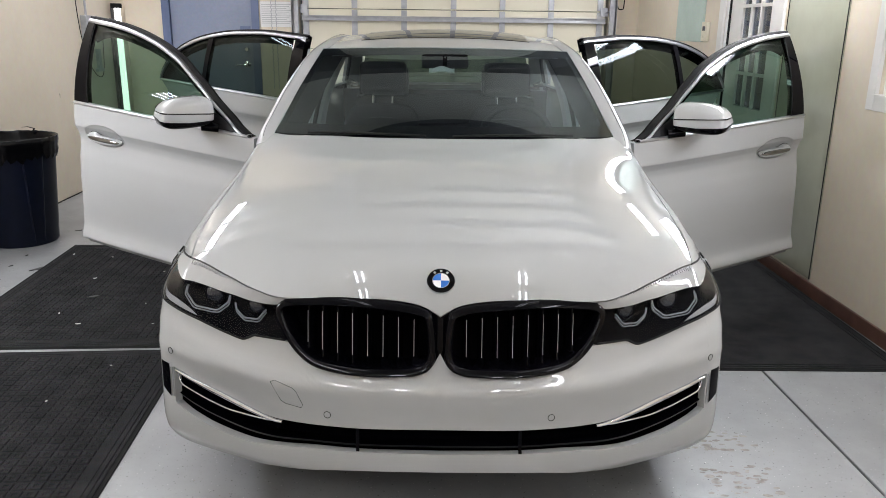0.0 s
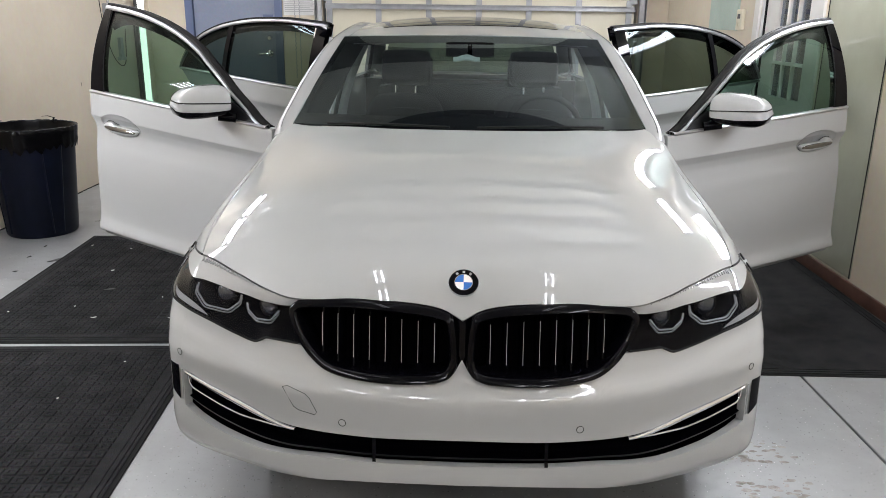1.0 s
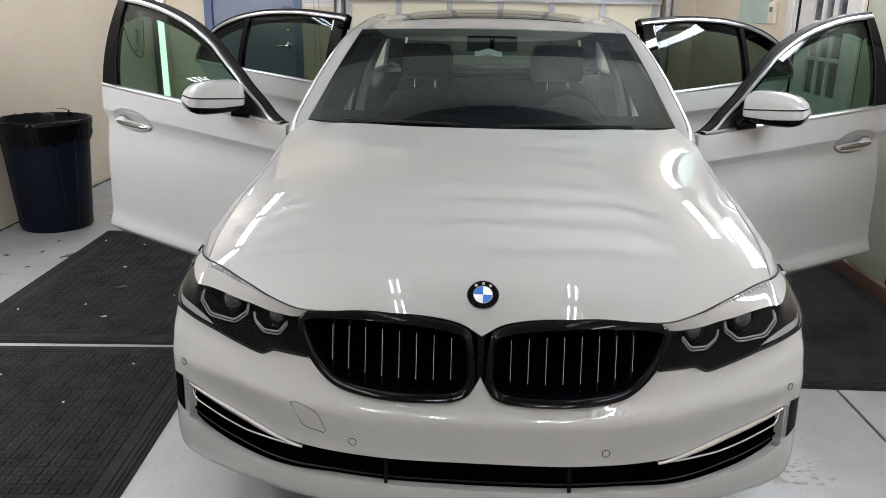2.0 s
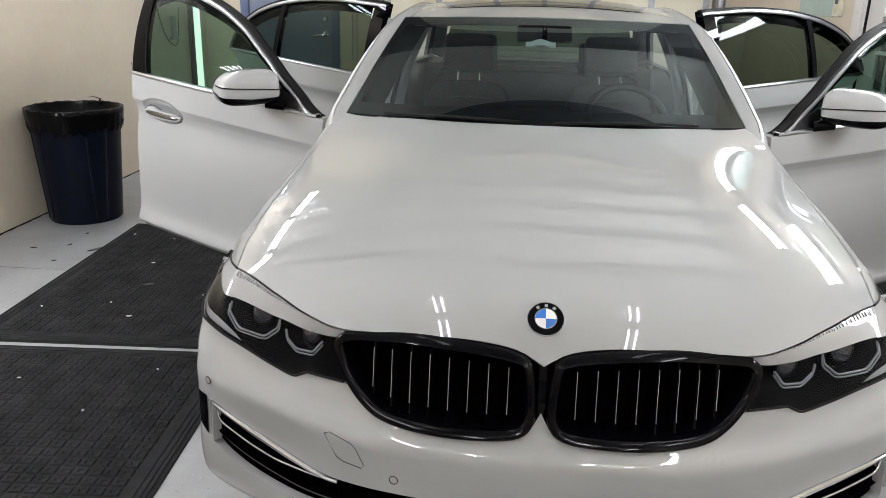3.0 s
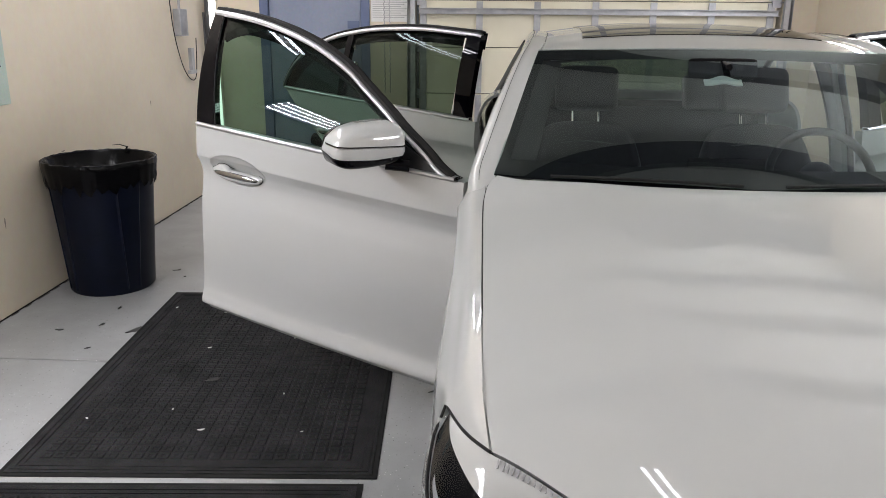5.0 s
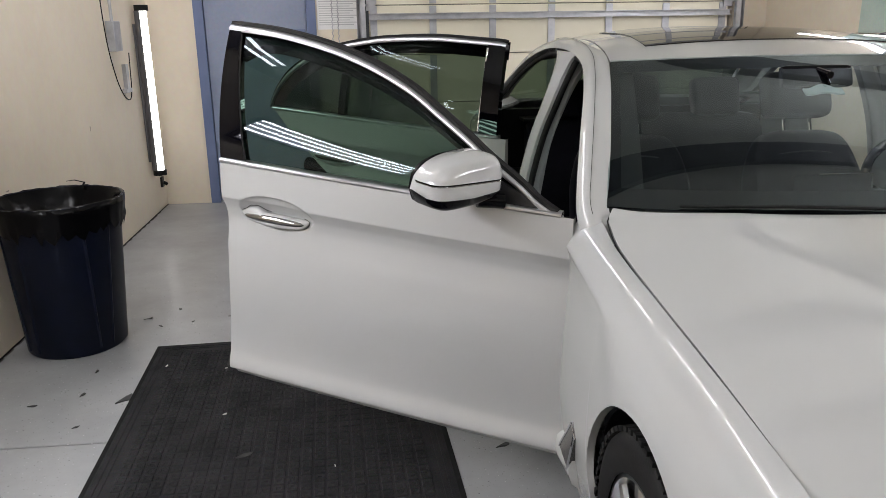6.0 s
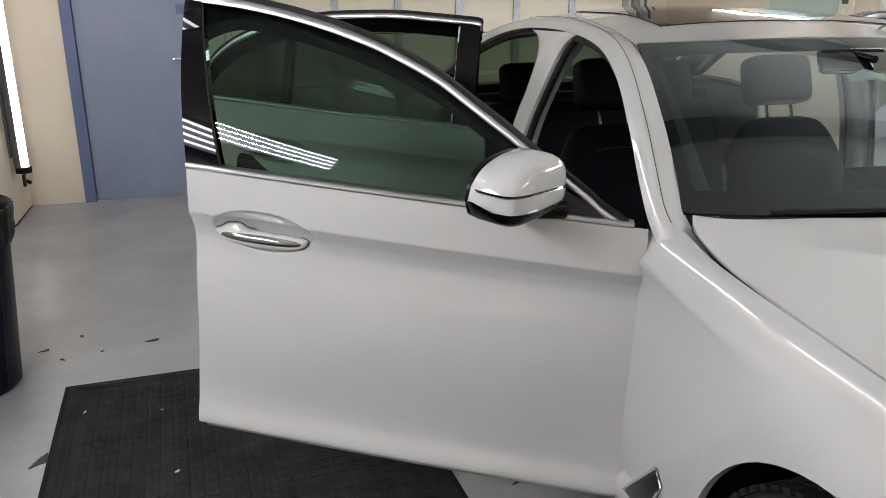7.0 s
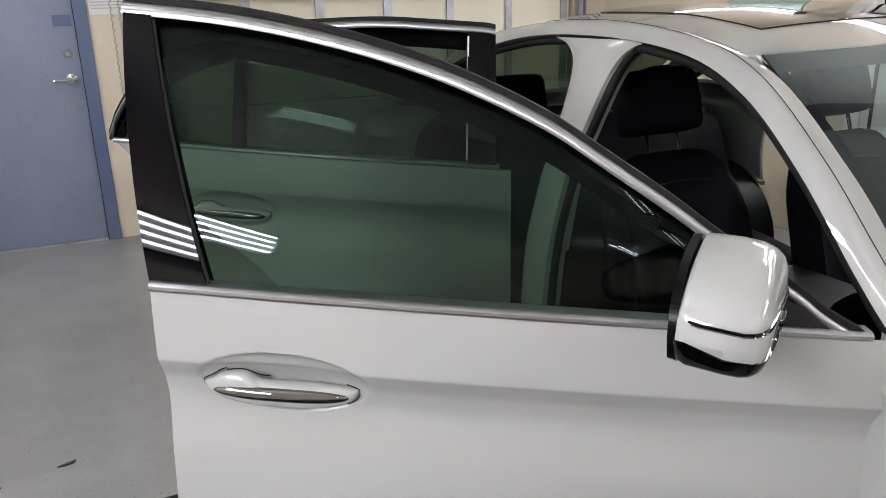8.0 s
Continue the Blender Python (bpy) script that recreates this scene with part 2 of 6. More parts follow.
def floor_material():
    m = principled("grey_epoxy_floor", (0.30, 0.31, 0.32), 0.33, coat=0.4, coat_rough=0.26)
    b = m.node_tree.nodes["Principled BSDF"]
    tc = node(m, "ShaderNodeTexCoord")
    big = node(m, "ShaderNodeTexNoise", Scale=1.1, Detail=8.0, Roughness=0.65)
    link(m, tc, "Object", big, "Vector")
    r1 = node(m, "ShaderNodeValToRGB")
    r1.color_ramp.elements[0].position, r1.color_ramp.elements[1].position = 0.34, 0.62
    r1.color_ramp.elements[0].color, r1.color_ramp.elements[1].color = (0.200, 0.205, 0.209, 1), (0.290, 0.295, 0.299, 1)
    link(m, big, "Fac", r1, "Fac")
    last = r1.outputs["Color"]
    for scale, color, cut in ((47.0, (0.09, 0.09, 0.095, 1), 0.12), (55.0, (0.46, 0.46, 0.455, 1), 0.11), (29.0, (0.22, 0.16, 0.13, 1), 0.06), (83.0, (0.18, 0.18, 0.185, 1), 0.16)):
        vor = node(m, "ShaderNodeTexVoronoi", Scale=scale, Randomness=1.0)
        link(m, tc, "Object", vor, "Vector")
        fleck = node(m, "ShaderNodeMath")
        fleck.operation = "LESS_THAN"
        link(m, vor, "Distance", fleck, 0)
        fleck.inputs[1].default_value = cut
        pick = node(m, "ShaderNodeSeparateColor")
        link(m, vor, "Color", pick, "Color")
        some = node(m, "ShaderNodeMath")
        some.operation = "GREATER_THAN"
        some.inputs[1].default_value = 0.55
        link(m, pick, "Red", some, 0)
        both = node(m, "ShaderNodeMath")
        both.operation = "MULTIPLY"
        link(m, fleck, 0, both, 0)
        link(m, some, 0, both, 1)
        mix = m.node_tree.nodes.new("ShaderNodeMix")
        mix.data_type = "RGBA"
        m.node_tree.links.new(both.outputs[0], mix.inputs["Factor"])
        m.node_tree.links.new(last, mix.inputs["A"])
        mix.inputs["B"].default_value = color
        last = mix.outputs["Result"]
    m.node_tree.links.new(last, b.inputs["Base Color"])
    wear = node(m, "ShaderNodeTexNoise", Scale=3.0, Detail=8.0, Roughness=0.7)
    link(m, tc, "Object", wear, "Vector")
    rr = node(m, "ShaderNodeMapRange")
    rr.inputs["To Min"].default_value, rr.inputs["To Max"].default_value = 0.34, 0.6
    link(m, wear, "Fac", rr, "Value")
    link(m, rr, "Result", b, "Roughness")
    return m


FLOOR = floor_material()
JOINT = principled("joint_filler", (0.015, 0.014, 0.013), 0.9, spec=0.1)

# floor slabs, parted by narrow sunk joints
slabs = ((LEFT, 1.516, 2.361, BACK), (LEFT, 1.516, FRONT, 2.351), (1.525, RIGHT, 2.361, BACK), (1.525, RIGHT, FRONT, 2.351))
floor = structure("floor", Build().box(LEFT - 0.15, RIGHT + 0.15, FRONT - 0.15, BACK + 0.15, -0.16, -0.02), JOINT, "grey painted concrete floor with saw-cut joints and flecks", "floor")
for x0, x1, y0, y1 in slabs:
    bevel(part("floor_slab", Build().box(x0, x1, y0, y1, -0.1, 0.0).done("floor_slab"), FLOOR, floor), 0.003, 1)

ceiling = structure("ceiling", Build().box(LEFT - 0.15, RIGHT + 0.15, FRONT - 0.15, BACK + 0.15, TOP, TOP + 0.12), CEILING, "off-white flat ceiling with tube lights", "ceiling")
wall_west = structure("wall_west", Build().box(LEFT - 0.15, LEFT, FRONT, BACK, 0, TOP), WALL, "cream painted wall with scuffs and small holes", "wall")
wall_south = structure("wall_south", Build().box(LEFT - 0.15, RIGHT + 0.15, FRONT - 0.15, FRONT, 0, TOP), WALL, "plain cream painted wall", "wall")

# back wall: openings for the blue door and the garage door
DX0, DX1, DH = -2.82, -1.855, 2.09
GX0, GX1, GH = -1.40, 1.92, 3.19
wall_north = structure("wall_north", Build().box(LEFT - 0.15, DX0, BACK, BACK + 0.15, 0, TOP).box(DX0, DX1, BACK, BACK + 0.15, DH, TOP).box(DX1, GX0, BACK, BACK + 0.15, 0, TOP)
                       .box(GX0, GX1, BACK, BACK + 0.15, GH, TOP).box(GX1, RIGHT + 0.15, BACK, BACK + 0.15, 0, TOP), WALL, "cream painted block wall with two door openings", "wall")

# right wall: openings for the glazed door and the window
WY0, WY1, WZ0, WZ1 = 0.35, 1.885, 1.20, 2.2
EY0, EY1, EH = 3.08, 4.08, 2.08
wall_east = structure("wall_east", Build().box(RIGHT, RIGHT + 0.15, FRONT, WY0, 0, TOP).box(RIGHT, RIGHT + 0.15, WY0, WY1, 0, WZ0).box(RIGHT, RIGHT + 0.15, WY0, WY1, WZ1, TOP)
                      .box(RIGHT, RIGHT + 0.15, WY1, EY0, 0, TOP).box(RIGHT, RIGHT + 0.15, EY0, EY1, EH, TOP).box(RIGHT, RIGHT + 0.15, EY1, BACK, 0, TOP), WALL, "cream painted wall with a window and a glazed door", "wall")
structure("baseboard", Build().box(RIGHT - 0.014, RIGHT - 0.001, FRONT + 0.01, EY0 - 0.1, 0.002, 0.085), BROWN_BASE, "worn red-brown painted baseboard", "baseboard", bev=0.004)

structure("wall_joint", Build().box(LEFT + 0.001, LEFT + 0.007, FRONT + 0.01, BACK - 0.01, 0.0005, 0.006), JOINT, "dark gap along the foot of the wall", "joint")

# blue steel door in its frame
door_1 = structure("door_1", Build().box(DX0 + 0.055, DX1 - 0.055, BACK + 0.012, BACK + 0.057, 0.015, DH - 0.05), BLUE_DOOR, "closed blue-grey painted steel door", "door", bev=0.003)
fr = Build().box(DX0 + 0.001, DX0 + 0.05, BACK - 0.02, BACK + 0.1, 0.002, DH - 0.001).box(DX1 - 0.05, DX1 - 0.001, BACK - 0.02, BACK + 0.1, 0.002, DH - 0.001).box(DX0 + 0.05, DX1 - 0.05, BACK - 0.02, BACK + 0.1, DH - 0.045, DH - 0.001)
fr.box(DX0 - 0.03, DX0 + 0.001, BACK - 0.02, BACK - 0.003, 0.002, DH + 0.03).box(DX1 - 0.001, DX1 + 0.03, BACK - 0.02, BACK - 0.003, 0.002, DH + 0.03).box(DX0 + 0.001, DX1 - 0.001, BACK - 0.02, BACK - 0.003, DH - 0.001, DH + 0.03)
part("frame", fr.done("frame"), BLUE_FRAME, door_1, "darker blue painted steel door frame")
KX = DX1 - 0.12
lever = Build().lathe([(0.0, -0.004), (0.033, -0.004), (0.034, -0.012), (0.018, -0.018), (0.012, -0.045), (0.0, -0.045)], 20, (KX, BACK + 0.012, 1.10), "y")
lever.tube([(KX, BACK - 0.033, 1.10), (KX - 0.05, BACK - 0.036, 1.098), (KX - 0.115, BACK - 0.033, 1.092)], lambda t: 0.011 - 0.003 * t, 10)
part("door_handle", lever.done("door_handle"), CHROME, door_1, "chrome lever handle")
part("deadbolt", Build().lathe([(0.0, -0.022), (0.018, -0.022), (0.028, -0.008), (0.03, 0.0)], 20, (KX, BACK + 0.011, 1.26), "y").done("deadbolt"), CHROME, door_1, "round chrome lock")
part("threshold", Build().box(DX0 + 0.055, DX1 - 0.055, BACK - 0.01, BACK + 0.06, 0.001, 0.014).done("threshold"), GALV, door_1, "thin pale metal threshold")
part("closer_plate", Build().box(KX - 0.06, KX + 0.05, BACK + 0.006, BACK + 0.0118, 1.43, 1.50).done("closer_plate"), BLUE_FRAME, door_1, "small painted plate")

# sectional garage door
garage = empty("garage_door", ROOM, "closed cream sectional garage door with grey steel struts", "garage door", kind="structure")
zs = [0.0, 0.42, 0.845, 1.27, 1.69, 2.11, 2.53, 2.86, 3.18]
for a, b in zip(zs, zs[1:]):
    bevel(part("panel", Build().box(GX0 + 0.03, GX1 - 0.03, BACK + 0.03, BACK + 0.07, a + 0.004, b - 0.002).done("panel"), PANEL_CREAM, garage), 0.006, 2)
for x in (-1.33, -0.81, -0.28, 0.25, 0.775, 1.30, 1.83):
    for a, b in zip(zs, zs[1:]):
        part("stile", Build().box(x - 0.03, x + 0.03, BACK + 0.012, BACK + 0.0295, a + 0.01, b - 0.008).done("stile"), GALV, garage)
for z in (0.39, 1.585, 2.05, 2.47, 2.82, 3.12):
    st = Build().box(GX0 + 0.03, GX1 - 0.03, BACK - 0.002, BACK + 0.0115, z - 0.01, z + 0.03).box(GX0 + 0.03, GX1 - 0.03, BACK - 0.04, BACK + 0.0115, z + 0.03, z + 0.036).box(GX0 + 0.03, GX1 - 0.03, BACK - 0.04, BACK + 0.0115, z - 0.016, z - 0.01)
    part("strut", st.done("strut"), GALV, garage, "galvanised steel strut")
for x, s in ((GX0 - 0.02, 1), (GX1 + 0.02, -1)):
    tr = Build().box(x - 0.02, x + 0.02, BACK - 0.075, BACK - 0.07, 0.0, 2.9).box(x - 0.022, x - 0.018, BACK - 0.075, BACK - 0.03, 0.0, 2.9).box(x + 0.018, x + 0.022, BACK - 0.075, BACK - 0.03, 0.0, 2.9)
    part("track", tr.done("track"), GALV, garage, "vertical steel track")
    ang = Build().box(x - s * 0.055, x - s * 0.051, BACK - 0.07, BACK - 0.002, 0.0, 2.9).box(min(x - s * 0.051, x - s * 0.02), max(x - s * 0.051, x - s * 0.02), BACK - 0.008, BACK - 0.002, 0, 2.9)
    part("angle_iron", ang.done("angle_iron"), GALV, garage)
    for z in (0.42, 0.845, 1.27, 1.69, 2.11, 2.53):
        part("hinge", Build().box(min(x + s * 0.03, x + s * 0.11), max(x + s * 0.03, x + s * 0.11), BACK - 0.001, BACK + 0.028, z - 0.045, z + 0.045).tube([(x, BACK - 0.03, z), (x + s * 0.05, BACK - 0.03, z)], 0.008).done("hinge"), GALV, garage)
for dx in (0.0, 0.05):
    chain = Build()
    for k in range(90):
        z = 0.85 + k * 0.023
        chain.tube([(GX0 - 0.285 + dx, BACK - 0.05, z), (GX0 - 0.285 + dx + (0.005 if k % 2 else -0.005), BACK - 0.05, z + 0.024)], 0.0045, 5)
    tagged(part("hoist_chain", chain.done("hoist_chain"), GALV, m=ROOM), "hanging steel hoist chain of the garage door", "chain", "hoist chains")

# fluorescent fixtures: two-tube strips on the ceiling, four-tube banks on the side walls
def fixture(name, label, category, group, m, width, tubes, hang, tube_mat, length=1.22):
    """The tubes face down the fixture's own z."""
    f = empty(name, ROOM @ m, label, category, group)
    h = length / 2
    narrow_w = width if tubes > 2 else 0.07
    body = Build().box(-narrow_w / 2, narrow_w / 2, -h - 0.03, h + 0.03, 0.03, 0.08)
    for s in (-1, 1):
        body.box(-width / 2, width / 2, min(s * h, s * (h + 0.03)), max(s * h, s * (h + 0.03)), -0.02, 0.03)
    bevel(part("housing", body.done("housing"), REFLECTOR, f), 0.004)
    for k in range(tubes):
        x = (k - (tubes - 1) / 2) * width / tubes
        part("tube", Build().tube([(x, -h + 0.001, 0.006), (x, h - 0.001, 0.006)], min(0.013, width * 0.09), 10).done("tube"), tube_mat, f, "glowing white tube")
    if hang:
        for s in (-1, 1):
            part("hanger", Build().tube([(0, s * h * 0.7, 0.0805), (0, s * h * 0.7, hang)], 0.004, 6).done("hanger"), GALV, f, "thin steel hanger")
    return f


LAMP_Z = 3.05
# strips at y <= -2 are invented fill light for nose and walls
for x, y, tube_mat in ((-0.85, 0.28, TUBE_DIM), (-0.85, -1.05, TUBE_DIM), (-0.85, -4.2, TUBE_FILL), (0.85, 0.28, TUBE_DIM), (0.85, -1.05, TUBE_DIM), (0.85, -4.2, TUBE_FILL),
                       (-2.85, 2.6, TUBE_SIDE), (-2.85, 4.0, TUBE_SIDE), (-2.85, 5.4, TUBE_SIDE), (-1.95, -2.9, TUBE_FILL), (1.45, -4.2, TUBE_FILL), (1.75, -2.0, TUBE_SIDE)):
    fixture("ceiling_light", "unseen white strip fixture with two lit tubes hung from the ceiling", "ceiling light", "strip lights on the ceiling", pose(x, y, LAMP_Z), 0.16, 2, TOP - LAMP_Z - 0.001, tube_mat, 0.9 if tube_mat == TUBE_DIM else 1.22)
# the bank at y 0.50 is made up to light the right door
for x, y, z, tilt in ((LEFT + 0.085, 0.86, 1.88, -90), (RIGHT - 0.085, 2.55, 2.02, 90), (RIGHT - 0.10, 3.45, 2.32, 85), (RIGHT - 0.10, 5.10, 2.25, 88), (RIGHT - 0.085, 0.50, 1.75, 90)):
    fixture("wall_light", "unseen bank of four lit tubes on the cream side wall", "wall light", "tube banks on the walls", pose(x, y, z, 14 if x < 0 else 0, 0, 0) @ pose(0, 0, 0, 0, tilt, 0), 0.085 if z > 2.1 else 0.34 if x < 0 else 0.13, 4, 0.0, TUBE_SIDE if z < 1.8 else TUBE_BANK if x < 0 else TUBE)


# ---- the car ----
car = empty("car", pose(0, 0, 0), "pearl white saloon car with black grille and all doors open", "car")

# nose in plan, half width against distance back
plan_x = curve((0, 0), (0.2, 0.20), (0.35, 0.35), (0.5, 0.50), (0.62, 0.62), (0.74, 0.74), (0.84, 0.846), (0.89, 0.895), (0.94, 0.922), (1.0, 0.935))
plan_y = curve((0, -0.045), (0.2, -0.036), (0.35, -0.013), (0.5, 0.034), (0.62, 0.088), (0.74, 0.146), (0.84, 0.207), (0.89, 0.255), (0.94, 0.34), (1.0, 0.50))
lean = curve((0.18, 0.05), (0.22, 0.015), (0.25, -0.004), (0.30, -0.008), (0.43, 0.0), (0.525, 0.004), (0.57, 0.03), (0.62, 0.05), (0.72, 0.07), (0.80, 0.11))
narrow = curve((0.18, 0.985), (0.30, 1.0), (0.58, 1.0), (0.66, 0.992), (0.77, 0.962), (0.82, 0.95))


def nose(p, z, out=0.0):
    """A point of the front of the body; out: metres proud of it."""
    fade = 1 - max(0.0, (p - 0.84) / 0.16) ** 2
    d = z - (0.513 + 0.085 * min(max((p - 0.45) / 0.42, 0), 1) ** 1.3)
    ridge = max(0.0, 1 - (d / 0.042 if d > 0 else -d / 0.11))
    x, y = plan_x(p) * narrow(z), plan_y(p) + (lean(z) - 0.013 * ridge * ridge * (3 - 2 * ridge)) * fade
    if out:
        e = 0.004
        tx, ty = plan_x(min(p + e, 1)) - plan_x(max(p - e, 0)), plan_y(min(p + e, 1)) - plan_y(max(p - e, 0))
        l = math.hypot(tx, ty)
        x, y = x + out * ty / l, y - out * tx / l
    return Vector((x, y, z))


def nose_patch(p0, p1, low, high, np_, nz, out=0.0):
    return [[nose(p, low(p) + (high(p) - low(p)) * k / (nz - 1), out(p, k / (nz - 1)) if callable(out) else out) for k in range(nz)] for p in line(p0, p1, np_)]


# hood
hood_drop = curve((0.0, 0.155), (0.09, 0.217), (0.2, 0.147), (0.33, 0.105), (0.8, 0.079), (1.40, 0.066), (1.65, 0.040))
hood_edge = curve((0.33, 0.796), (0.5, 0.815), (0.8, 0.823), (1.14, 0.830), (1.45, 0.835), (1.58, 0.825), (1.65, 0.790))
hood_front = curve((0, 0.016), (0.06, 0.034), (0.15, 0.045), (0.28, 0.055), (0.40, 0.072), (0.47, 0.090), (0.56, 0.140), (0.65, 0.207), (0.74, 0.283), (0.80, 0.333))


def hood_mid(y):
    """Height of the bonnet along its middle: nearly straight behind, rounding over towards the nose."""
    return 0.925 + 0.069 * y - 0.14 * math.exp(-y / 0.318) - 6.2 * max(0.0, 0.15 - y) ** 2.25 + 0.048 * max(0.0, y - 0.95) ** 2


def hood_z(x, y):
    a = abs(x)
    z = hood_mid(y) - hood_drop(y) * (a / 0.8) ** 2.3
    fold = 0.40 + 0.16 * min(max(y / 1.5, 0), 1)
    d = (a - fold) / 0.085
    f = min(max((y - 0.15) / 0.6, 0), 1)
    return z + (0.006 * math.exp(-d * d / 3) - 0.002 * d * math.exp(-d * d / 2)) * f * f * (3 - 2 * f)


def hood_point(s, r):
    back = 1.42 + 0.22 * s ** 2
    x = s * 0.80
    y0 = hood_front(abs(x))
    y = y0 + (back - y0) * r ** 1.25
    w = hood_edge(max(y, 0.33)) / 0.80
    x *= 1 + (w - 1) * abs(s)
    return Vector((x, y, hood_z(x, y)))


hood_rows = [[hood_point(s, r) for r in line(0, 1, 44)] for s in line(-1, 1, 81)]
hood = part("hood", Build().grid(hood_rows).done("hood", 60), PAINT, car, "glossy pearl white bonnet")
thicken(hood, 0.012)

# front wings and body sides
AXLE_F, AXLE_R, ARCH, AXLE_Z = 0.945, 3.93, 0.385, 0.338
side_keys = [
    (curve((0.5, 0.818), (0.8, 0.827), (1.14, 0.834), (1.45, 0.839), (1.6, 0.833), (1.72, 0.845)), curve((0.5, 0.843), (0.8, 0.884), (1.14, 0.920), (1.45, 0.955), (1.6, 0.985), (1.72, 1.02))),
    (curve((0.5, 0.856), (0.8, 0.859), (1.2, 0.868), (1.72, 0.884)), curve((0.5, 0.816), (0.8, 0.866), (1.2, 0.909), (1.72, 0.984))),
    (curve((0.5, 0.879), (0.8, 0.881), (1.1, 0.893), (1.35, 0.906), (1.72, 0.921)), curve((0.5, 0.785), (0.8, 0.824), (1.1, 0.856), (1.35, 0.877), (1.72, 0.930))),
    (curve((0.5, 0.890), (0.8, 0.900), (1.1, 0.911), (1.35, 0.916), (1.72, 0.926)), curve((0.5, 0.765), (0.8, 0.790), (1.1, 0.819), (1.35, 0.860), (1.72, 0.915))),
    (curve((0.5, 0.898), (0.8, 0.917), (1.1, 0.924), (1.35, 0.914), (1.72, 0.917)), curve((0.5, 0.735), (0.8, 0.752), (1.1, 0.777), (1.35, 0.835), (1.72, 0.897))),
    (curve((0.5, 0.912), (0.9, 0.931), (1.1, 0.931), (1.32, 0.917), (1.72, 0.906)), curve((0.5, 0.70), (0.9, 0.710), (1.2, 0.745), (1.72, 0.82))),
    (curve((0.5, 0.928), (0.9, 0.938), (1.2, 0.932), (1.72, 0.922)), curve((0.5, 0.60), (1.72, 0.64))),
    (curve((0.5, 0.933), (0.9, 0.938), (1.72, 0.926)), curve((0.5, 0.47), (1.72, 0.47))),
    (curve((0.5, 0.929), (0.9, 0.928), (1.72, 0.915)), curve((0.5, 0.34), (1.72, 0.34))),
    (curve((0.5, 0.900), (1.72, 0.895)), curve((0.5, 0.19), (1.72, 0.19))),
]


def resample(pts, n):
    total = [0.0]
    for a, b in zip(pts, pts[1:]):
        total.append(total[-1] + (b - a).length)
    out, i = [], 0
    for k in range(n):
        d = total[-1] * k / (n - 1)
        while i < len(total) - 2 and total[i + 1] < d:
            i += 1
        out.append(pts[i].lerp(pts[i + 1], (d - total[i]) / max(total[i + 1] - total[i], 1e-9)))
    return out


def side_section(y, high, low, n):
    """The wing's section at y between two heights, as n points downward."""
    pts = spline([(fx(y), y, fz(y)) for fx, fz in side_keys], 120)
    out = []
    for a, b in zip(pts, pts[1:]):
        if a.z > high >= b.z:
            out.append(a.lerp(b, (a.z - high) / (a.z - b.z)))
        if a.z <= high and a.z >= low:
            out.append(a)
        if a.z > low >= b.z:
            out.append(a.lerp(b, (a.z - low) / (a.z - b.z)))
            break
    return resample(out, n)


lamp_tip = Vector((0.884, 0.525, 0.774))
lamp_root = Vector((0.798, 0.333, hood_z(0.798, 0.333) - 0.001))


def lamp_edge(u):
    return lamp_tip.lerp(lamp_root, u) + Vector((0.006, -0.010, -0.001)) * math.sin(math.pi * u)


def arch_low(y, axle):
    d = abs(y - axle)
    return AXLE_Z + math.sqrt(max(ARCH ** 2 - d * d, 0)) if d < ARCH else 0.19


def stations(a, b, axle, n=26):
    ys = line(a, b, n) + [axle + ARCH * math.cos(t) for t in line(0, math.pi, 31)] + [axle - ARCH - 0.001, axle + ARCH + 0.001]
    return sorted(y for y in ys if a <= y <= b)


split = curve((0.53, 0.774), (1.72, 0.86))
for sg in (-1, 1):
    wing_b = Build()
    ys = stations(0.53, 1.68, AXLE_F)
    first = side_section(0.53, 9, split(0.53), 18)
    base = Vector((hood_edge(0.53) + 0.004, 0.53, hood_z(hood_edge(0.53), 0.53) - 0.001))
    rows = []
    for u in line(1, 0, 15)[:-1]:
        y = 0.53 + (0.335 - 0.53) * u
        a = Vector((hood_edge(y) + 0.004, y, hood_z(hood_edge(y), y) - 0.001)) + (first[0] - base) * (1 - u)
        b = lamp_edge(u)
        rows.append([a.lerp(b, k / 17) + (first[k] - first[0].lerp(first[-1], k / 17)) * (1 - u) for k in range(18)])
    rows += [side_section(y, 9, split(y), 18) for y in ys]
    wing_b.grid([[Vector((sg * p.x, p.y, p.z)) for p in r] for r in rows])
    wing_b.grid([[Vector((sg * p.x, p.y, p.z)) for p in side_section(y, split(y), arch_low(y, AXLE_F), 28)] for y in ys])
    wing = part("front_wing", wing_b.done("front_wing", 50), PAINT, car)
    thicken(wing, 0.02)
    part("hinge_pillar", Build().box(min(sg * 0.78, sg * 0.893), max(sg * 0.78, sg * 0.893), 1.675, 1.70, 0.24, 0.88).done("hinge_pillar"), PAINT, car, "white painted hinge pillar")
    # arch liner, seen dark behind the tyre
    liner = Build().grid([[Vector((sg * x, AXLE_F + (ARCH - 0.004) * math.cos(a), AXLE_Z + (ARCH - 0.004) * math.sin(a))) for x in (0.55, 0.90)] for a in line(-0.5, math.pi + 0.5, 30)])
    liner.box(min(sg * 0.5, sg * 0.55), max(sg * 0.5, sg * 0.55), AXLE_F - 0.42, AXLE_F + 0.42, 0.16, 0.74)
    part("arch_liner", liner.done("arch_liner"), BLACK_SATIN, car)

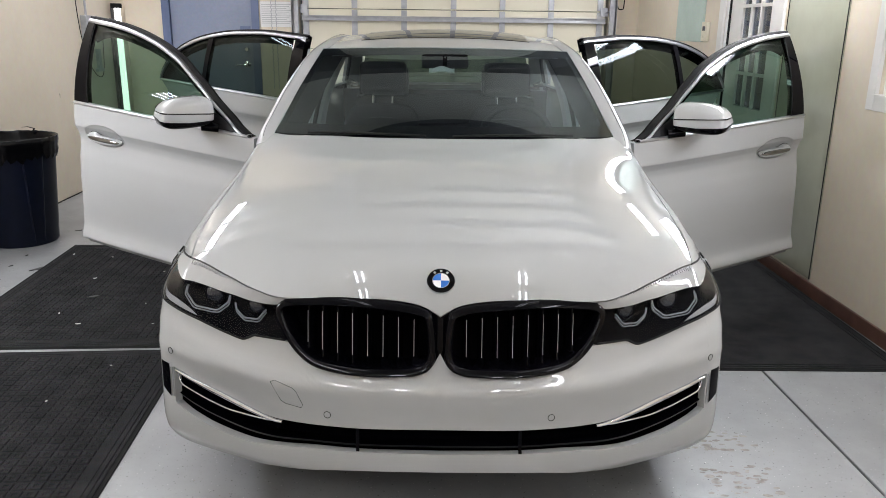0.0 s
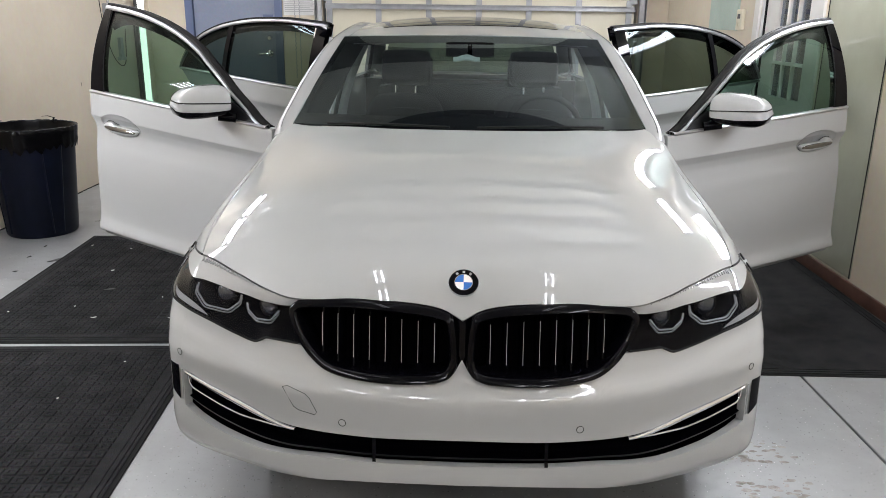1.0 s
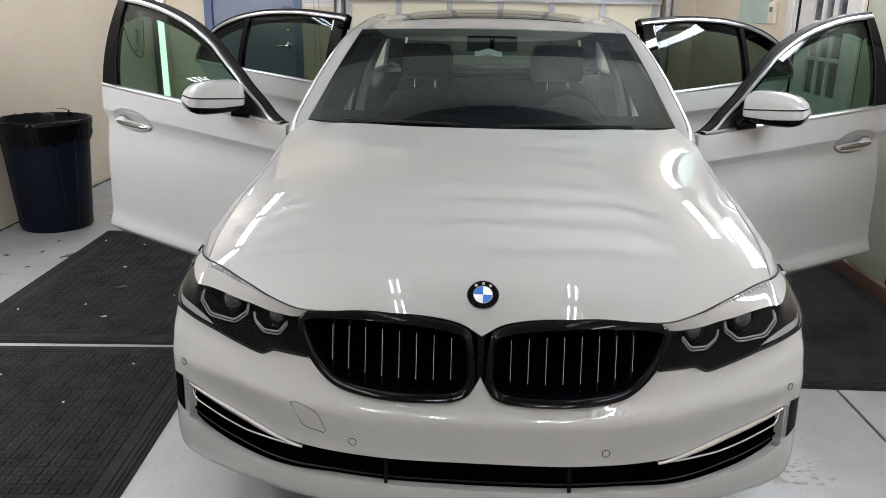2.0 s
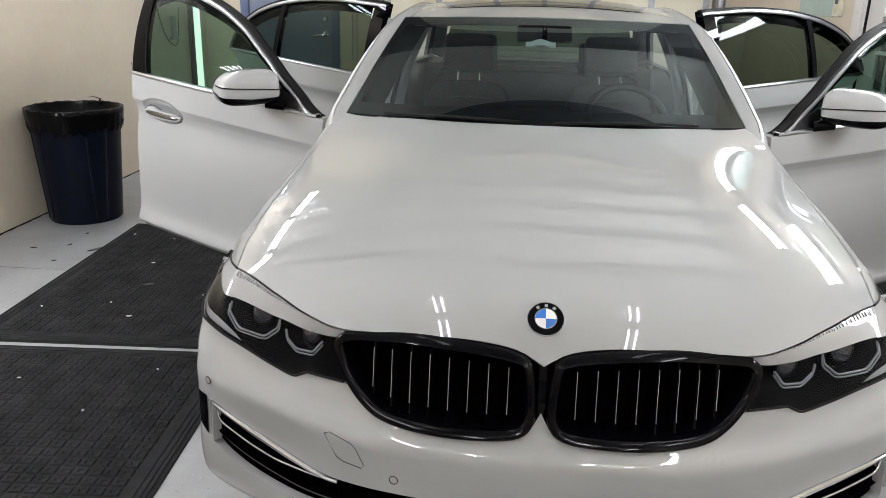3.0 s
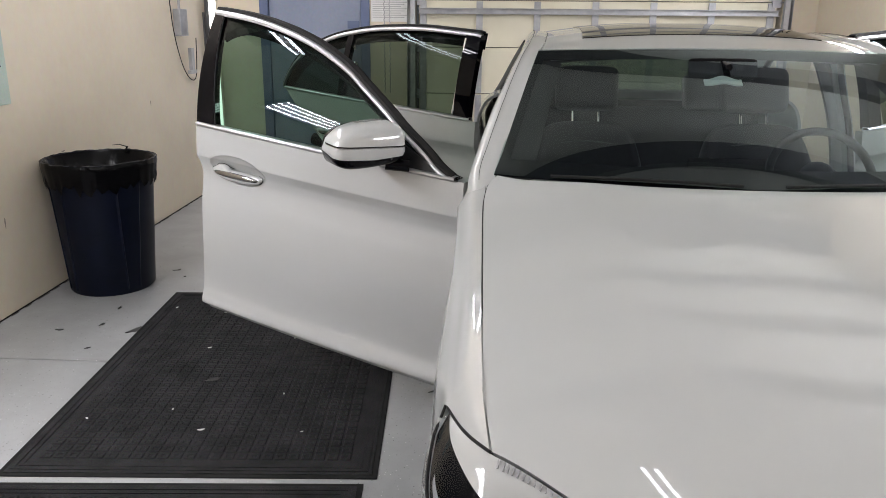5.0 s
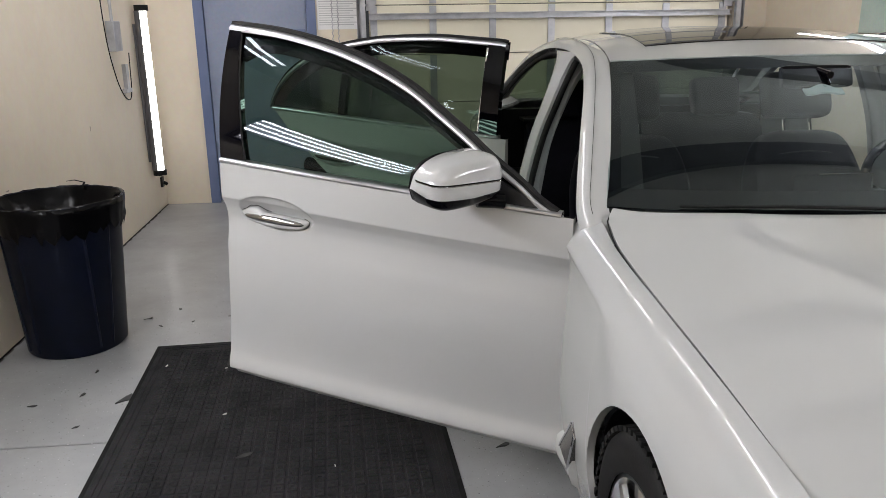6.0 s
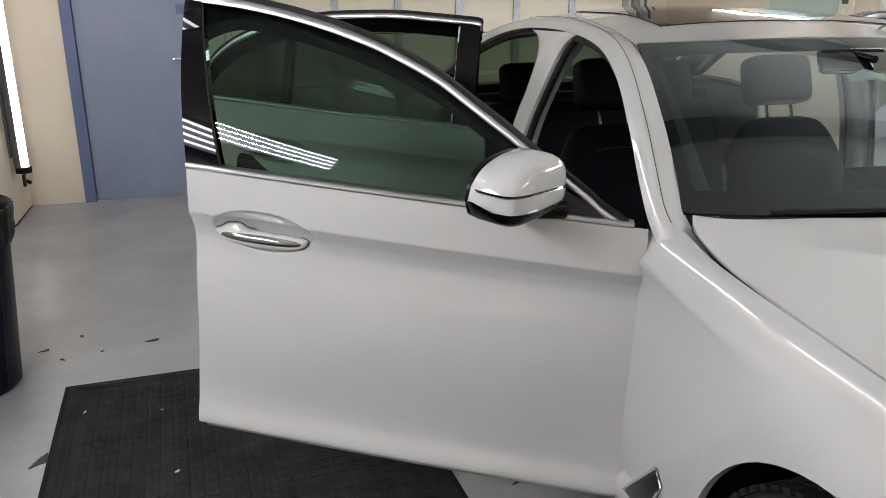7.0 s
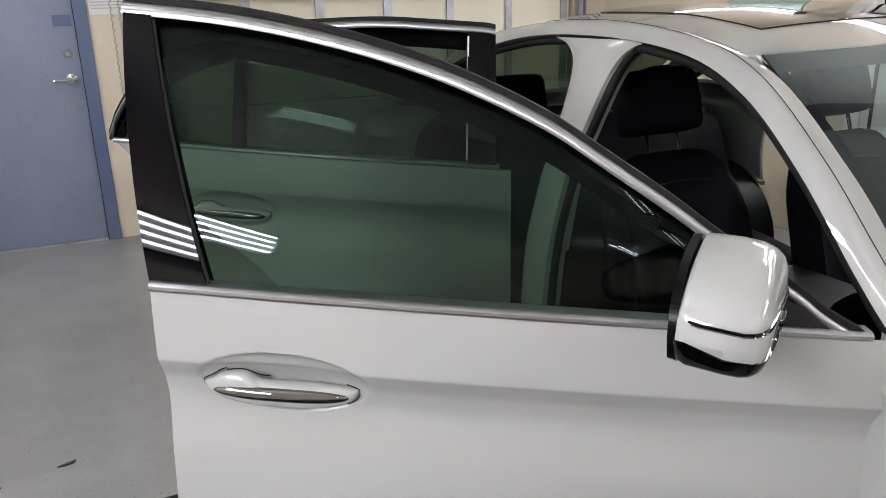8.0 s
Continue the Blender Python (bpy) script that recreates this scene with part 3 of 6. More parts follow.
# bumper: painted skin above the intake and a painted lip under it
intake_top = curve((0, 0.403), (0.2, 0.399), (0.38, 0.397), (0.47, 0.396), (0.56, 0.412), (0.66, 0.436), (0.76, 0.458), (0.83, 0.475), (0.86, 0.478), (1.0, 0.478))
intake_low = curve((0, 0.327), (0.36, 0.322), (0.50, 0.306), (0.58, 0.300), (0.70, 0.313), (0.78, 0.334), (0.83, 0.356), (0.86, 0.37), (1.0, 0.37))
bumper_top = curve((0, 0.618), (0.006, 0.615), (0.014, 0.592), (0.04, 0.566), (0.09, 0.555), (0.27, 0.555), (0.35, 0.575), (0.41, 0.62), (0.46, 0.622), (0.55, 0.621), (0.59, 0.603), (0.65, 0.611), (0.74, 0.629), (0.82, 0.645), (0.90, 0.665), (0.96, 0.70), (1.0, 0.765))
bumper_low = curve((0, 0.268), (0.2, 0.264), (0.3, 0.257), (0.4, 0.243), (0.5, 0.224), (0.6, 0.208), (0.75, 0.204), (1.0, 0.20))
END = 0.832
bp = Build()
for sg in (1, -1):
    for p0, p1, lo, hi, a, b in ((0, END, intake_top, bumper_top, 46, 16), (END, 1.0, bumper_low, bumper_top, 14, 30), (0, END, bumper_low, intake_low, 46, 14)):
        bp.grid([[Vector((sg * q.x, q.y, q.z)) for q in r] for r in nose_patch(p0, p1, lo, hi, a, b)])
bumper = part("front_bumper", bp.done("front_bumper", 40), PAINT, car, "pearl white front bumper with parking sensors")
thicken(bumper, 0.025)
ik = Build()
for sg in (1, -1):
    rows = []
    for p in line(0, END + 0.004, 46):
        lo, hi = intake_low(p) - 0.012, intake_top(p) + 0.012
        rows.append([nose(p, lo, -0.012), nose(p, lo + 0.01, -0.055), nose(p, hi - 0.01, -0.055), nose(p, hi, -0.012)])
    ik.grid([[Vector((sg * q.x, q.y, q.z)) for q in r] for r in rows])
for sg in (1, -1):
    ik.grid([[Vector((sg * q.x, q.y, q.z)) for q in [nose(END + 0.002, z, o) for o in (-0.003, -0.06)]] for z in line(intake_low(END) - 0.012, intake_top(END) + 0.012, 5)])
part("lower_intake", ik.done("lower_intake", 30), BLACK_GLOSS, car, "gloss black recessed lower air intake")
sl = Build()
for zz, th in ((0.30, 0.008), (0.62, 0.006)):
    for sg in (1, -1):
        rows = []
        for p in line(0, END - 0.012, 40):
            z = intake_low(p) + (intake_top(p) - intake_low(p)) * zz
            rows.append([nose(p, z - th, -0.05), nose(p, z - th, -0.012), nose(p, z + th * 0.2, -0.006), nose(p, z + th, -0.05)])
        sl.grid([[Vector((sg * q.x, q.y, q.z)) for q in r] for r in rows])
part("intake_slat", sl.done("intake_slat", 30), BLACK_GLOSS, car)

# roof, pillars and windows
roof_z = curve((2.1, 1.395), (2.25, 1.424), (2.5, 1.468), (2.8, 1.494), (3.1, 1.496), (3.5, 1.46), (3.8, 1.405))
roof_x = curve((2.1, 0.650), (2.25, 0.640), (2.45, 0.612), (2.7, 0.590), (3.0, 0.580), (3.8, 0.60))


def roof_point(s, y):
    y = y + 0.06 * s * s * max(0.0, 1 - (y - 2.17) / 0.6)
    return Vector((s * roof_x(y), y, roof_z(y) - 0.040 * abs(s) ** 2.2))


roof = part("roof", Build().grid([[roof_point(s, y) for y in line(2.17, 3.78, 36)] for s in line(-1, 1, 31)]).done("roof", 60), PAINT, car, "glossy white roof panel")
thicken(roof, 0.03)
sun = Build().grid([[roof_point(s, y) + Vector((0, 0, 0.004)) for y in line(2.40, 3.15, 16)] for s in line(-0.76, 0.76, 21)])
thicken(part("sunroof", sun.done("sunroof", 60), SUNROOF, car, "dark glass sunroof panel"), 0.006)

def screen_point(s, r):
    a = Vector((0.808 * s, 1.435 + 0.225 * s * s, 1.032 - 0.012 * s * s))
    b = Vector((0.650 * s, 2.165 + 0.068 * s * s, 1.408 - 0.012 * s * s))
    p = a.lerp(b, r)
    bulge = 0.020 * math.sin(math.pi * r) * (1 - 0.4 * s * s)
    return p + Vector((0, -0.45, 0.85)) * bulge


open_pts = [(0.880, 1.55, 0.895), (0.892, 1.655, 0.980), (0.872, 1.76, 1.058), (0.818, 1.95, 1.198), (0.757, 2.17, 1.318), (0.710, 2.42, 1.388), (0.684, 2.80, 1.418), (0.680, 3.25, 1.402), (0.714, 3.65, 1.315), (0.790, 4.05, 1.14), (0.850, 4.38, 1.02)]
inner_pts = [(0.792, 1.55, 0.935), (0.802, 1.662, 1.015), (0.773, 1.765, 1.095), (0.731, 1.915, 1.205), (0.668, 2.165, 1.352), (0.620, 2.42, 1.414), (0.588, 2.80, 1.452), (0.582, 3.25, 1.440), (0.597, 3.72, 1.375), (0.640, 4.06, 1.22), (0.690, 4.36, 1.055)]
for sg in (1, -1):
    A_, B_ = spline(inner_pts, 64), spline(open_pts, 64)
    rows = []
    for a, b in zip(A_, B_):
        row = []
        for v in line(0, 1, 9):
            q = a.lerp(b, v) + Vector((0.55, -0.1, 0.8)) * 0.026 * math.sin(math.pi * v) ** 1.1
            row.append(Vector((sg * q.x, q.y, q.z)))
        for d in ((-0.030, 0.006, -0.012), (-0.075, 0.01, -0.004)):
            row.append(Vector((sg * (b.x + d[0]), b.y + d[1], b.z + d[2])))
        rows.append(row)
    part("side_rail", Build().grid(rows).done("side_rail", 50), PAINT, car, "painted windscreen pillar and roof rail")
    part("pillar_joint", Build().tube([Vector((sg * q.x, q.y, q.z)) for q in [a.lerp(b, 0.42) + Vector((0.55, -0.1, 0.8)) * 0.0275 for a, b in zip(A_[5:44], B_[5:44])]], 0.0009, 5).done("pillar_joint"), RUBBER, car, "thin dark pillar joint")
    seal = [Vector((sg * (q.x - 0.030), q.y + 0.010, q.z - 0.020)) for q in B_[1:]]
    part("door_seal", Build().tube(seal, 0.013, 8).done("door_seal", 60), RUBBER, car, "black rubber door seal")
    fr_edge = [(0.668, 2.585, 1.412), (0.680, 2.665, 1.388), (0.698, 2.722, 1.33), (0.745, 2.755, 1.20), (0.800, 2.775, 1.04), (0.850, 2.79, 0.80), (0.872, 2.79, 0.50), (0.872, 2.78, 0.28)]
    bk_edge = [(0.662, 3.07, 1.408), (0.676, 2.975, 1.386), (0.698, 2.915, 1.33), (0.745, 2.895, 1.20), (0.800, 2.905, 1.04), (0.850, 2.92, 0.80), (0.872, 2.92, 0.50), (0.872, 2.94, 0.28)]
    rows = []
    for a, b in zip(spline(fr_edge, 30), spline(bk_edge, 30)):
        row = [a + Vector((-0.06, -0.006, 0)), a + Vector((-0.015, -0.004, 0))]
        row += [a.lerp(b, v) + Vector((0.016 * math.sin(math.pi * v) ** 0.7, 0, 0)) for v in line(0, 1, 7)]
        row += [b + Vector((-0.015, 0.004, 0)), b + Vector((-0.06, 0.006, 0))]
        rows.append([Vector((sg * q.x, q.y, q.z)) for q in row])
    part("centre_pillar", Build().grid(rows).done("centre_pillar", 50), PAINT, car, "painted centre pillar")
    for edge, dy in ((fr_edge, -0.012), (bk_edge, 0.012)):
        part("door_seal", Build().tube(spline([(sg * (x - 0.024), y + dy, z) for x, y, z in edge], 30), 0.013, 8).done("door_seal", 60), RUBBER, car, "black rubber door seal")
    part("sill", Build().tube(spline([(sg * 0.85, 1.50, 0.27), (sg * 0.86, 1.8, 0.265), (sg * 0.865, 2.8, 0.265), (sg * 0.865, 3.6, 0.275)], 20), 0.085, 12, flat=0.9).done("sill", 60), PAINT, car, "white painted door sill")


for sg in (1, -1):
    rows = []
    for r in line(-0.05, 1.02, 20):
        a, b = screen_point(sg * 1.0, r), screen_point(sg * 0.86, r)
        rows.append([a + Vector((0, 0.006, -0.012)), a.lerp(b, 0.5) + Vector((0, 0.018, -0.030)), b + Vector((0, 0.045, -0.060)), b + Vector((sg * 0.05, 0.09, -0.08))])
    part("pillar_lining", Build().grid(rows).done("pillar_lining", 50), BLACK_SATIN, car, "black inner lining of the windscreen pillar")
    # black strip sunk beside the bonnet, standing for the shade in the gap
    gap = [(sg * (hood_edge(y) + 0.002), y, hood_z(hood_edge(y), y) - 0.008) for y in line(0.34, 1.62, 40)]
    part("hood_gap_shade", Build().tube(gap, 0.0019, 6).done("hood_gap_shade"), RUBBER, car, "black strip that stands for the shade in the bonnet gap")
part("windscreen", Build().grid([[screen_point(s, r) for r in line(0.0, 1.0, 18)] for s in line(-1, 1, 31)]).done("windscreen", 80), WINDSHIELD, car, "clear laminated windscreen")
frit = Build()
inward = Vector((0, 0.002, -0.004))
frit.grid([[screen_point(s, r) + inward for r in (0.0, 0.04, 0.075, 0.11)] for s in line(-1, 1, 31)])
frit.grid([[screen_point(s, r) + inward for r in (0.90, 0.94, 0.97, 1.0)] for s in line(-1, 1, 31)])
for s0, s1 in ((-1, -0.955), (1, 0.955)):
    frit.grid([[screen_point(s, r) + inward for r in line(0.11, 0.90, 14)] for s in (s0, s1)])
part("windscreen_border", frit.done("windscreen_border", 80), BLACK_TRIM, car, "black printed border of the windscreen")
cowl = Build().grid([[Vector((s * 0.80, 1.41 + 0.215 * s * s + k * 0.06, 0.985 - 0.03 * s * s - 0.01 * k)) for k in (0, 1)] for s in line(-1, 1, 21)])
part("cowl", cowl.done("cowl"), BLACK_SATIN, car, "black plastic cowl under the windscreen")

rear_glass = Build().grid([[Vector((s * (0.56 + 0.13 * r), 3.74 + 0.62 * r, 1.40 - 0.32 * r + 0.03 * math.sin(math.pi * r) - 0.03 * s * s)) for r in line(0, 1, 12)] for s in line(-1, 1, 17)])
part("rear_window", rear_glass.done("rear_window", 80), REAR_TINT, car, "green tinted rear window")

# rear body
rear_keys = [
    (curve((3.95, 0.72), (4.4, 0.70), (4.95, 0.62)), curve((3.95, 1.13), (4.4, 1.075), (4.95, 1.03))),
    (curve((3.95, 0.86), (4.4, 0.83), (4.95, 0.72)), curve((3.95, 1.07), (4.4, 1.04), (4.95, 0.99))),
    (curve((3.95, 0.915), (4.4, 0.90), (4.95, 0.78)), curve((3.95, 0.95), (4.95, 0.90))),
    (curve((3.95, 0.905), (4.4, 0.89), (4.95, 0.80)), curve((3.95, 0.80), (4.95, 0.74))),
    (curve((3.95, 0.93), (4.4, 0.90), (4.95, 0.80)), curve((3.95, 0.60), (4.95, 0.55))),
    (curve((3.95, 0.92), (4.4, 0.88), (4.95, 0.76)), curve((3.95, 0.40), (4.95, 0.38))),
    (curve((3.95, 0.89), (4.4, 0.84), (4.95, 0.70)), curve((3.95, 0.22), (4.95, 0.26))),
]
for sg in (1, -1):
    rows = []
    for y in sorted(line(3.72, 4.95, 26) + [AXLE_R + ARCH * math.cos(t) for t in line(0, math.pi * 0.72, 24)] + [AXLE_R + ARCH + 0.001]):
        pts = spline([(fx(y), y, fz(y)) for fx, fz in rear_keys], 40)
        low = arch_low(y, AXLE_R)
        rows.append([Vector((sg * p.x, p.y, max(p.z, low))) for p in pts])
    thicken(part("rear_wing", Build().grid(rows).done("rear_wing", 50), PAINT, car), 0.015)
    part("arch_liner", Build().grid([[Vector((sg * x, AXLE_R + (ARCH - 0.004) * math.cos(a), AXLE_Z + (ARCH - 0.004) * math.sin(a))) for x in (0.55, 0.90)] for a in line(-0.5, math.pi + 0.5, 30)]).done("arch_liner"), BLACK_SATIN, car)
deck = Build().grid([[Vector((s * (0.71 - 0.1 * r), 4.30 + 0.65 * r, 1.078 - 0.03 * r + 0.012 * (1 - s * s))) for r in line(0, 1, 8)] for s in line(-1, 1, 15)])
thicken(part("boot_lid", deck.done("boot_lid", 60), PAINT, car), 0.015)
tail = Build().grid([[Vector((s * 0.78 * (1 - 0.15 * abs(r - 0.5)), 4.95 + 0.07 * math.sin(math.pi * r) - 0.05 * s * s, 1.03 - 0.78 * r)) for r in line(0, 1, 14)] for s in line(-1, 1, 17)])
thicken(part("rear_bumper", tail.done("rear_bumper", 60), PAINT, car), 0.02)

# underbody and cabin tub
tub = Build().box(-0.52, 0.52, 0.12, 0.26, 0.19, 0.20).box(-0.72, 0.72, 0.26, 0.40, 0.19, 0.20).box(-0.80, 0.80, 0.35, 4.8, 0.17, 0.24).box(-0.78, 0.78, 1.48, 1.54, 0.24, 0.95).box(-0.78, 0.78, 4.0, 4.06, 0.24, 1.05)
part("underbody", tub.done("underbody"), BLACK_SATIN, car, "black floor pan and bulkheads")

# wheels
def wheel(sg, y):
    tyre = Build().lathe([(0.235, -0.11), (0.29, -0.118), (0.322, -0.108), (0.335, -0.085), (0.338, -0.05), (0.338, 0.05), (0.335, 0.085), (0.322, 0.108), (0.29, 0.118), (0.235, 0.11)], 48, (0, 0, 0), "x")
    w = part("wheel", tyre.done("wheel", 60), RUBBER, car, "black tyre on a grey alloy wheel", pose(sg * 0.805, y, 0.339))
    tread = Build()
    for k in range(60):
        a = 2 * math.pi * k / 60
        for x0, x1, sh in ((-0.112, -0.072, 0.02), (-0.064, -0.034, 0.03), (-0.026, 0.026, 0.0), (0.034, 0.064, -0.03), (0.072, 0.112, -0.02)):
            q = [(x0, a), (x1, a + sh), (x1, a + sh + 0.06), (x0, a + 0.06)]
            lo = [Vector((x, 0.328 * math.cos(b), 0.328 * math.sin(b))) for x, b in q]
            hi = [Vector((x, 0.3405 * math.cos(b), 0.3405 * math.sin(b))) for x, b in q]
            tread.add(lo + hi, [(4, 5, 6, 7), (0, 1, 5, 4), (1, 2, 6, 5), (2, 3, 7, 6), (3, 0, 4, 7)])
    tagged(part("tread", tread.done("tread", 30), RUBBER, w), kind="stuff")
    rim = Build().lathe([(0.236, -0.10), (0.225, -0.02), (0.23, 0.05), (0.238, sg * 0.105), (0.225, sg * 0.108), (0.215, sg * 0.06)], 40, (0, 0, 0), "x")
    for k in range(10):
        a = 2 * math.pi * k / 10
        rim.tube([(sg * 0.075, 0.03 * math.cos(a), 0.03 * math.sin(a)), (sg * 0.09, 0.12 * math.cos(a), 0.12 * math.sin(a)), (sg * 0.085, 0.22 * math.cos(a), 0.22 * math.sin(a))], 0.016, 8)
    rim.lathe([(0.0, sg * 0.09), (0.05, sg * 0.088), (0.055, sg * 0.05)], 20, (0, 0, 0), "x")
    part("rim", rim.done("rim"), SATIN_CHROME, w, "alloy rim")


for sg in (-1, 1):
    for y in (AXLE_F, AXLE_R):
        wheel(sg, y)


# ---- doors ----
front_top = curve((0.0, 0.975), (0.02, 0.985), (0.097, 1.024), (0.129, 1.048), (0.266, 1.131), (0.317, 1.165), (0.442, 1.238), (0.52, 1.282), (0.64, 1.330), (0.72, 1.355), (0.86, 1.386), (1.0, 1.406), (1.10, 1.414), (1.24, 1.418))
rear_top = curve((0.0, 1.43), (0.06, 1.442), (0.3, 1.442), (0.6, 1.418), (0.85, 1.365), (1.0, 1.305), (1.12, 1.22), (1.2, 1.10), (1.22, 1.04))
skin_n = curve((0.215, -0.006), (0.238, 0.010), (0.2445, 0.028), (0.249, 0.0345), (0.255, 0.0350), (0.318, 0.0165), (0.345, 0.0135), (0.37, 0.013), (0.45, 0.017), (0.58, 0.022), (0.70, 0.015), (0.76, 0.004), (0.80, 0.0), (0.832, 0.006), (0.862, 0.0205), (0.874, 0.026), (0.888, 0.0255), (0.95, 0.0215), (0.99, 0.0165))

# rear edge of the rear doors: round the wheel arch, then back to the belt
arch_cut = curve((0.20, 0.60), (0.34, 0.615), (0.5, 0.66), (0.6, 0.72), (0.68, 0.80), (0.74, 0.88), (0.80, 0.965), (0.86, 1.03), (0.94, 1.10), (1.0, 1.155), (1.04, 1.20))


def car_door(sg, front, hinge_y, angle, rise, length, belt, tumble):
    """An open door: skin, trim, window frame, glass and fittings. s runs back from the hinge, n outward."""
    a = radians(angle)
    d, n = Vector((sg * math.sin(a), math.cos(a), 0)), Vector((sg * math.cos(a), -math.sin(a), 0))
    k = 1 if sg < 0 else -1
    m = Matrix.Identity(4)
    for i in range(3):
        m[i][0], m[i][1], m[i][2] = d[i], n[i] * k, (0, 0, 1)[i]
    m.translation = Vector((sg * 0.915, hinge_y, 0))
    lift = belt - 0.99

    def P(s, nn, z):
        return Vector((s, k * nn, z + rise * s))

    hs, hz = (0.972, 0.843) if front else (0.86, 0.85)

    def skin(s, z):
        nn = skin_n(z - lift * (z / 0.99)) - 0.05 * (s / length - 0.55) ** 2 + 0.004
        r = math.hypot((s - hs) / 0.136, (z - hz) / 0.057)
        if r < 1:
            nn -= 0.027 * (1 - r * r) ** 0.7
        return nn

    s_all = sorted(set(line(0.02, length, 40) + line(hs - 0.142, hs + 0.142, 60)))
    s_all = [s for s in s_all if s <= length]
    z_all = sorted([0.2165, 0.222, 0.228, 0.234, 0.239, 0.2415, 0.244, 0.2465, 0.25, 0.256, 0.262, 0.268, 0.275, 0.282, 0.289, 0.295, 0.302, 0.309, 0.316] + line(0.325, belt, 40) + line(hz - 0.06, hz + 0.06, 44))
    rear = lambda z: 0.03 * math.exp(-((z - 0.30) / 0.2) ** 2) if front else 0.0
    reach = (lambda z: 9.0) if front else arch_cut
    rows = [[P(min(-0.014 + (s - 0.02) * (1 + (rear(z) + 0.034) / length), reach(z)), skin(s, z), z) for z in z_all] for s in s_all]
    b = Build().grid(rows)
    for col in (0, -1):
        b.grid([[p, Vector((p.x, k * -0.03, p.z))] for p in rows[col]])
    b.grid([[r[0], Vector((r[0].x, k * -0.03, r[0].z))] for r in rows])
    door = part("front_door" if front else "rear_door", b.done("door", 40), PAINT, car, "open pearl white front door" if front else "open pearl white rear door", m)
    trim = Build().grid([[P(min(s, reach(z) - 0.012), -0.03 - 0.03 * math.sin(math.pi * min(max((z - 0.25) / 0.7, 0), 1)), z) for z in line(0.245, belt - 0.01, 12)] for s in line(0.025, length - 0.005, 12)])
    trim.tube([P(length * 0.25, -0.085, 0.72), P(length * 0.55, -0.10, 0.73), P(length * 0.9, -0.085, 0.76)], 0.035, 10)
    part("door_trim", trim.done("door_trim"), LEATHER, door, "black leather inner trim")

    def W(s, z, out=0.0):
        h = z - belt
        return P(s, -(tumble * 0.49 * h + tumble * 1.24 * h * h) + out, z)

    top = front_top if front else rear_top
    end = (lambda z: length + (z - belt) * 0.165) if front else (lambda z: 1.22)
    s_end = 1.235 if front else 1.215
    s_beg = 0.02 if front else 0.03
    ss = [s for s in line(s_beg, s_end, 60)]
    # black frame: outer edge down to the pane
    wid = 0.046
    fr = Build()

    def strip(top_in, top_out, n0, n1, lo=0.0):
        rr = []
        for s in ss:
            zt, zb = top(s) - top_in, top(s) - top_out
            zb = max(zb, belt)
            zt = max(zt, zb)
            rr.append([W(s, zt, n0), W(s, zt, n1), W(s, zb, n1), W(s, zb, n0)])
        return rr
    round_in = (lambda s: 0.05 * max(0.0, (s - 1.03) / 0.15) ** 2.4 if s < 1.18 else 0.0) if front else (lambda s: 0.0)
    rows_f = []
    for s in ss:
        zt, zb = max(top(s) + 0.002, belt), max(top(s) - wid - round_in(s), belt)
        rows_f.append([W(s, zt, -0.055), W(s, zt, -0.016), W(s, zb, -0.016), W(s, max(zb - 0.03, belt), -0.060)])
    fr.grid(rows_f, close_v=True)
    part("window_frame", fr.done("window_frame", 30), BLACK_TRIM, door, "black window frame")
    part("window_seal", Build().grid(strip(-0.011, 0.0, -0.03, 0.006), close_v=True).done("window_seal", 30), RUBBER, door, "black rubber edge seal")
    prof = ((0.0, -0.012), (0.0, 0.005), (0.004, 0.009), (0.010, 0.010), (0.016, 0.008), (0.0215, 0.003), (0.0215, -0.012))
    ch = Build().grid([[W(s, max(top(s) - q, belt), o) for q, o in prof] for s in ss], close_v=True)
    part("chrome_trim", ch.done("chrome_trim", 40), SATIN_CHROME, door, "satin chrome window trim")
    bl = Build().grid([[P(s, skin(s, belt) + o, belt + h) for o, h in ((-0.004, -0.004), (0.003, -0.003), (0.0055, 0.001), (0.005, 0.006), (0.001, 0.010), (-0.006, 0.012), (-0.03, 0.012), (-0.03, -0.006))] for s in line(0.02, length, 30)], close_v=True)
    part("belt_trim", bl.done("belt_trim", 30), SATIN_CHROME, door, "satin chrome belt moulding")
    if front:
        cov = Build().grid([[W(1.074 + (z - belt) * 0.275, z, -0.03), W(1.074 + (z - belt) * 0.275, z, 0.006), W(length + 0.0005 + (z - belt) * 0.165, z, 0.006), W(length + 0.0005 + (z - belt) * 0.165, z, -0.03)] for z in line(belt, 1.40, 14)], close_v=True)
        part("pillar_cover", cov.done("pillar_cover", 30), BLACK_GLOSS, door, "gloss black pillar cover")
        part("glass_run", Build().tube([W(1.071 + (z - belt) * 0.275, z, 0.003) for z in line(belt + 0.005, 1.39, 8)], 0.003, 6).done("glass_run"), RUBBER, door, "thin rubber glass channel")
        tri = Build().add([W(0.03, belt, -0.01), W(0.03, belt, 0.008), W(0.24, belt, -0.01), W(0.24, belt, 0.008), W(0.24, 1.075, -0.01), W(0.24, 1.075, 0.008)], [(1, 3, 5), (0, 4, 2), (2, 4, 5, 3), (0, 1, 5, 4)])
        part("mirror_triangle", tri.done("mirror_triangle"), BLACK_SATIN, door, "black mirror base panel")
    else:
        dv = Build()
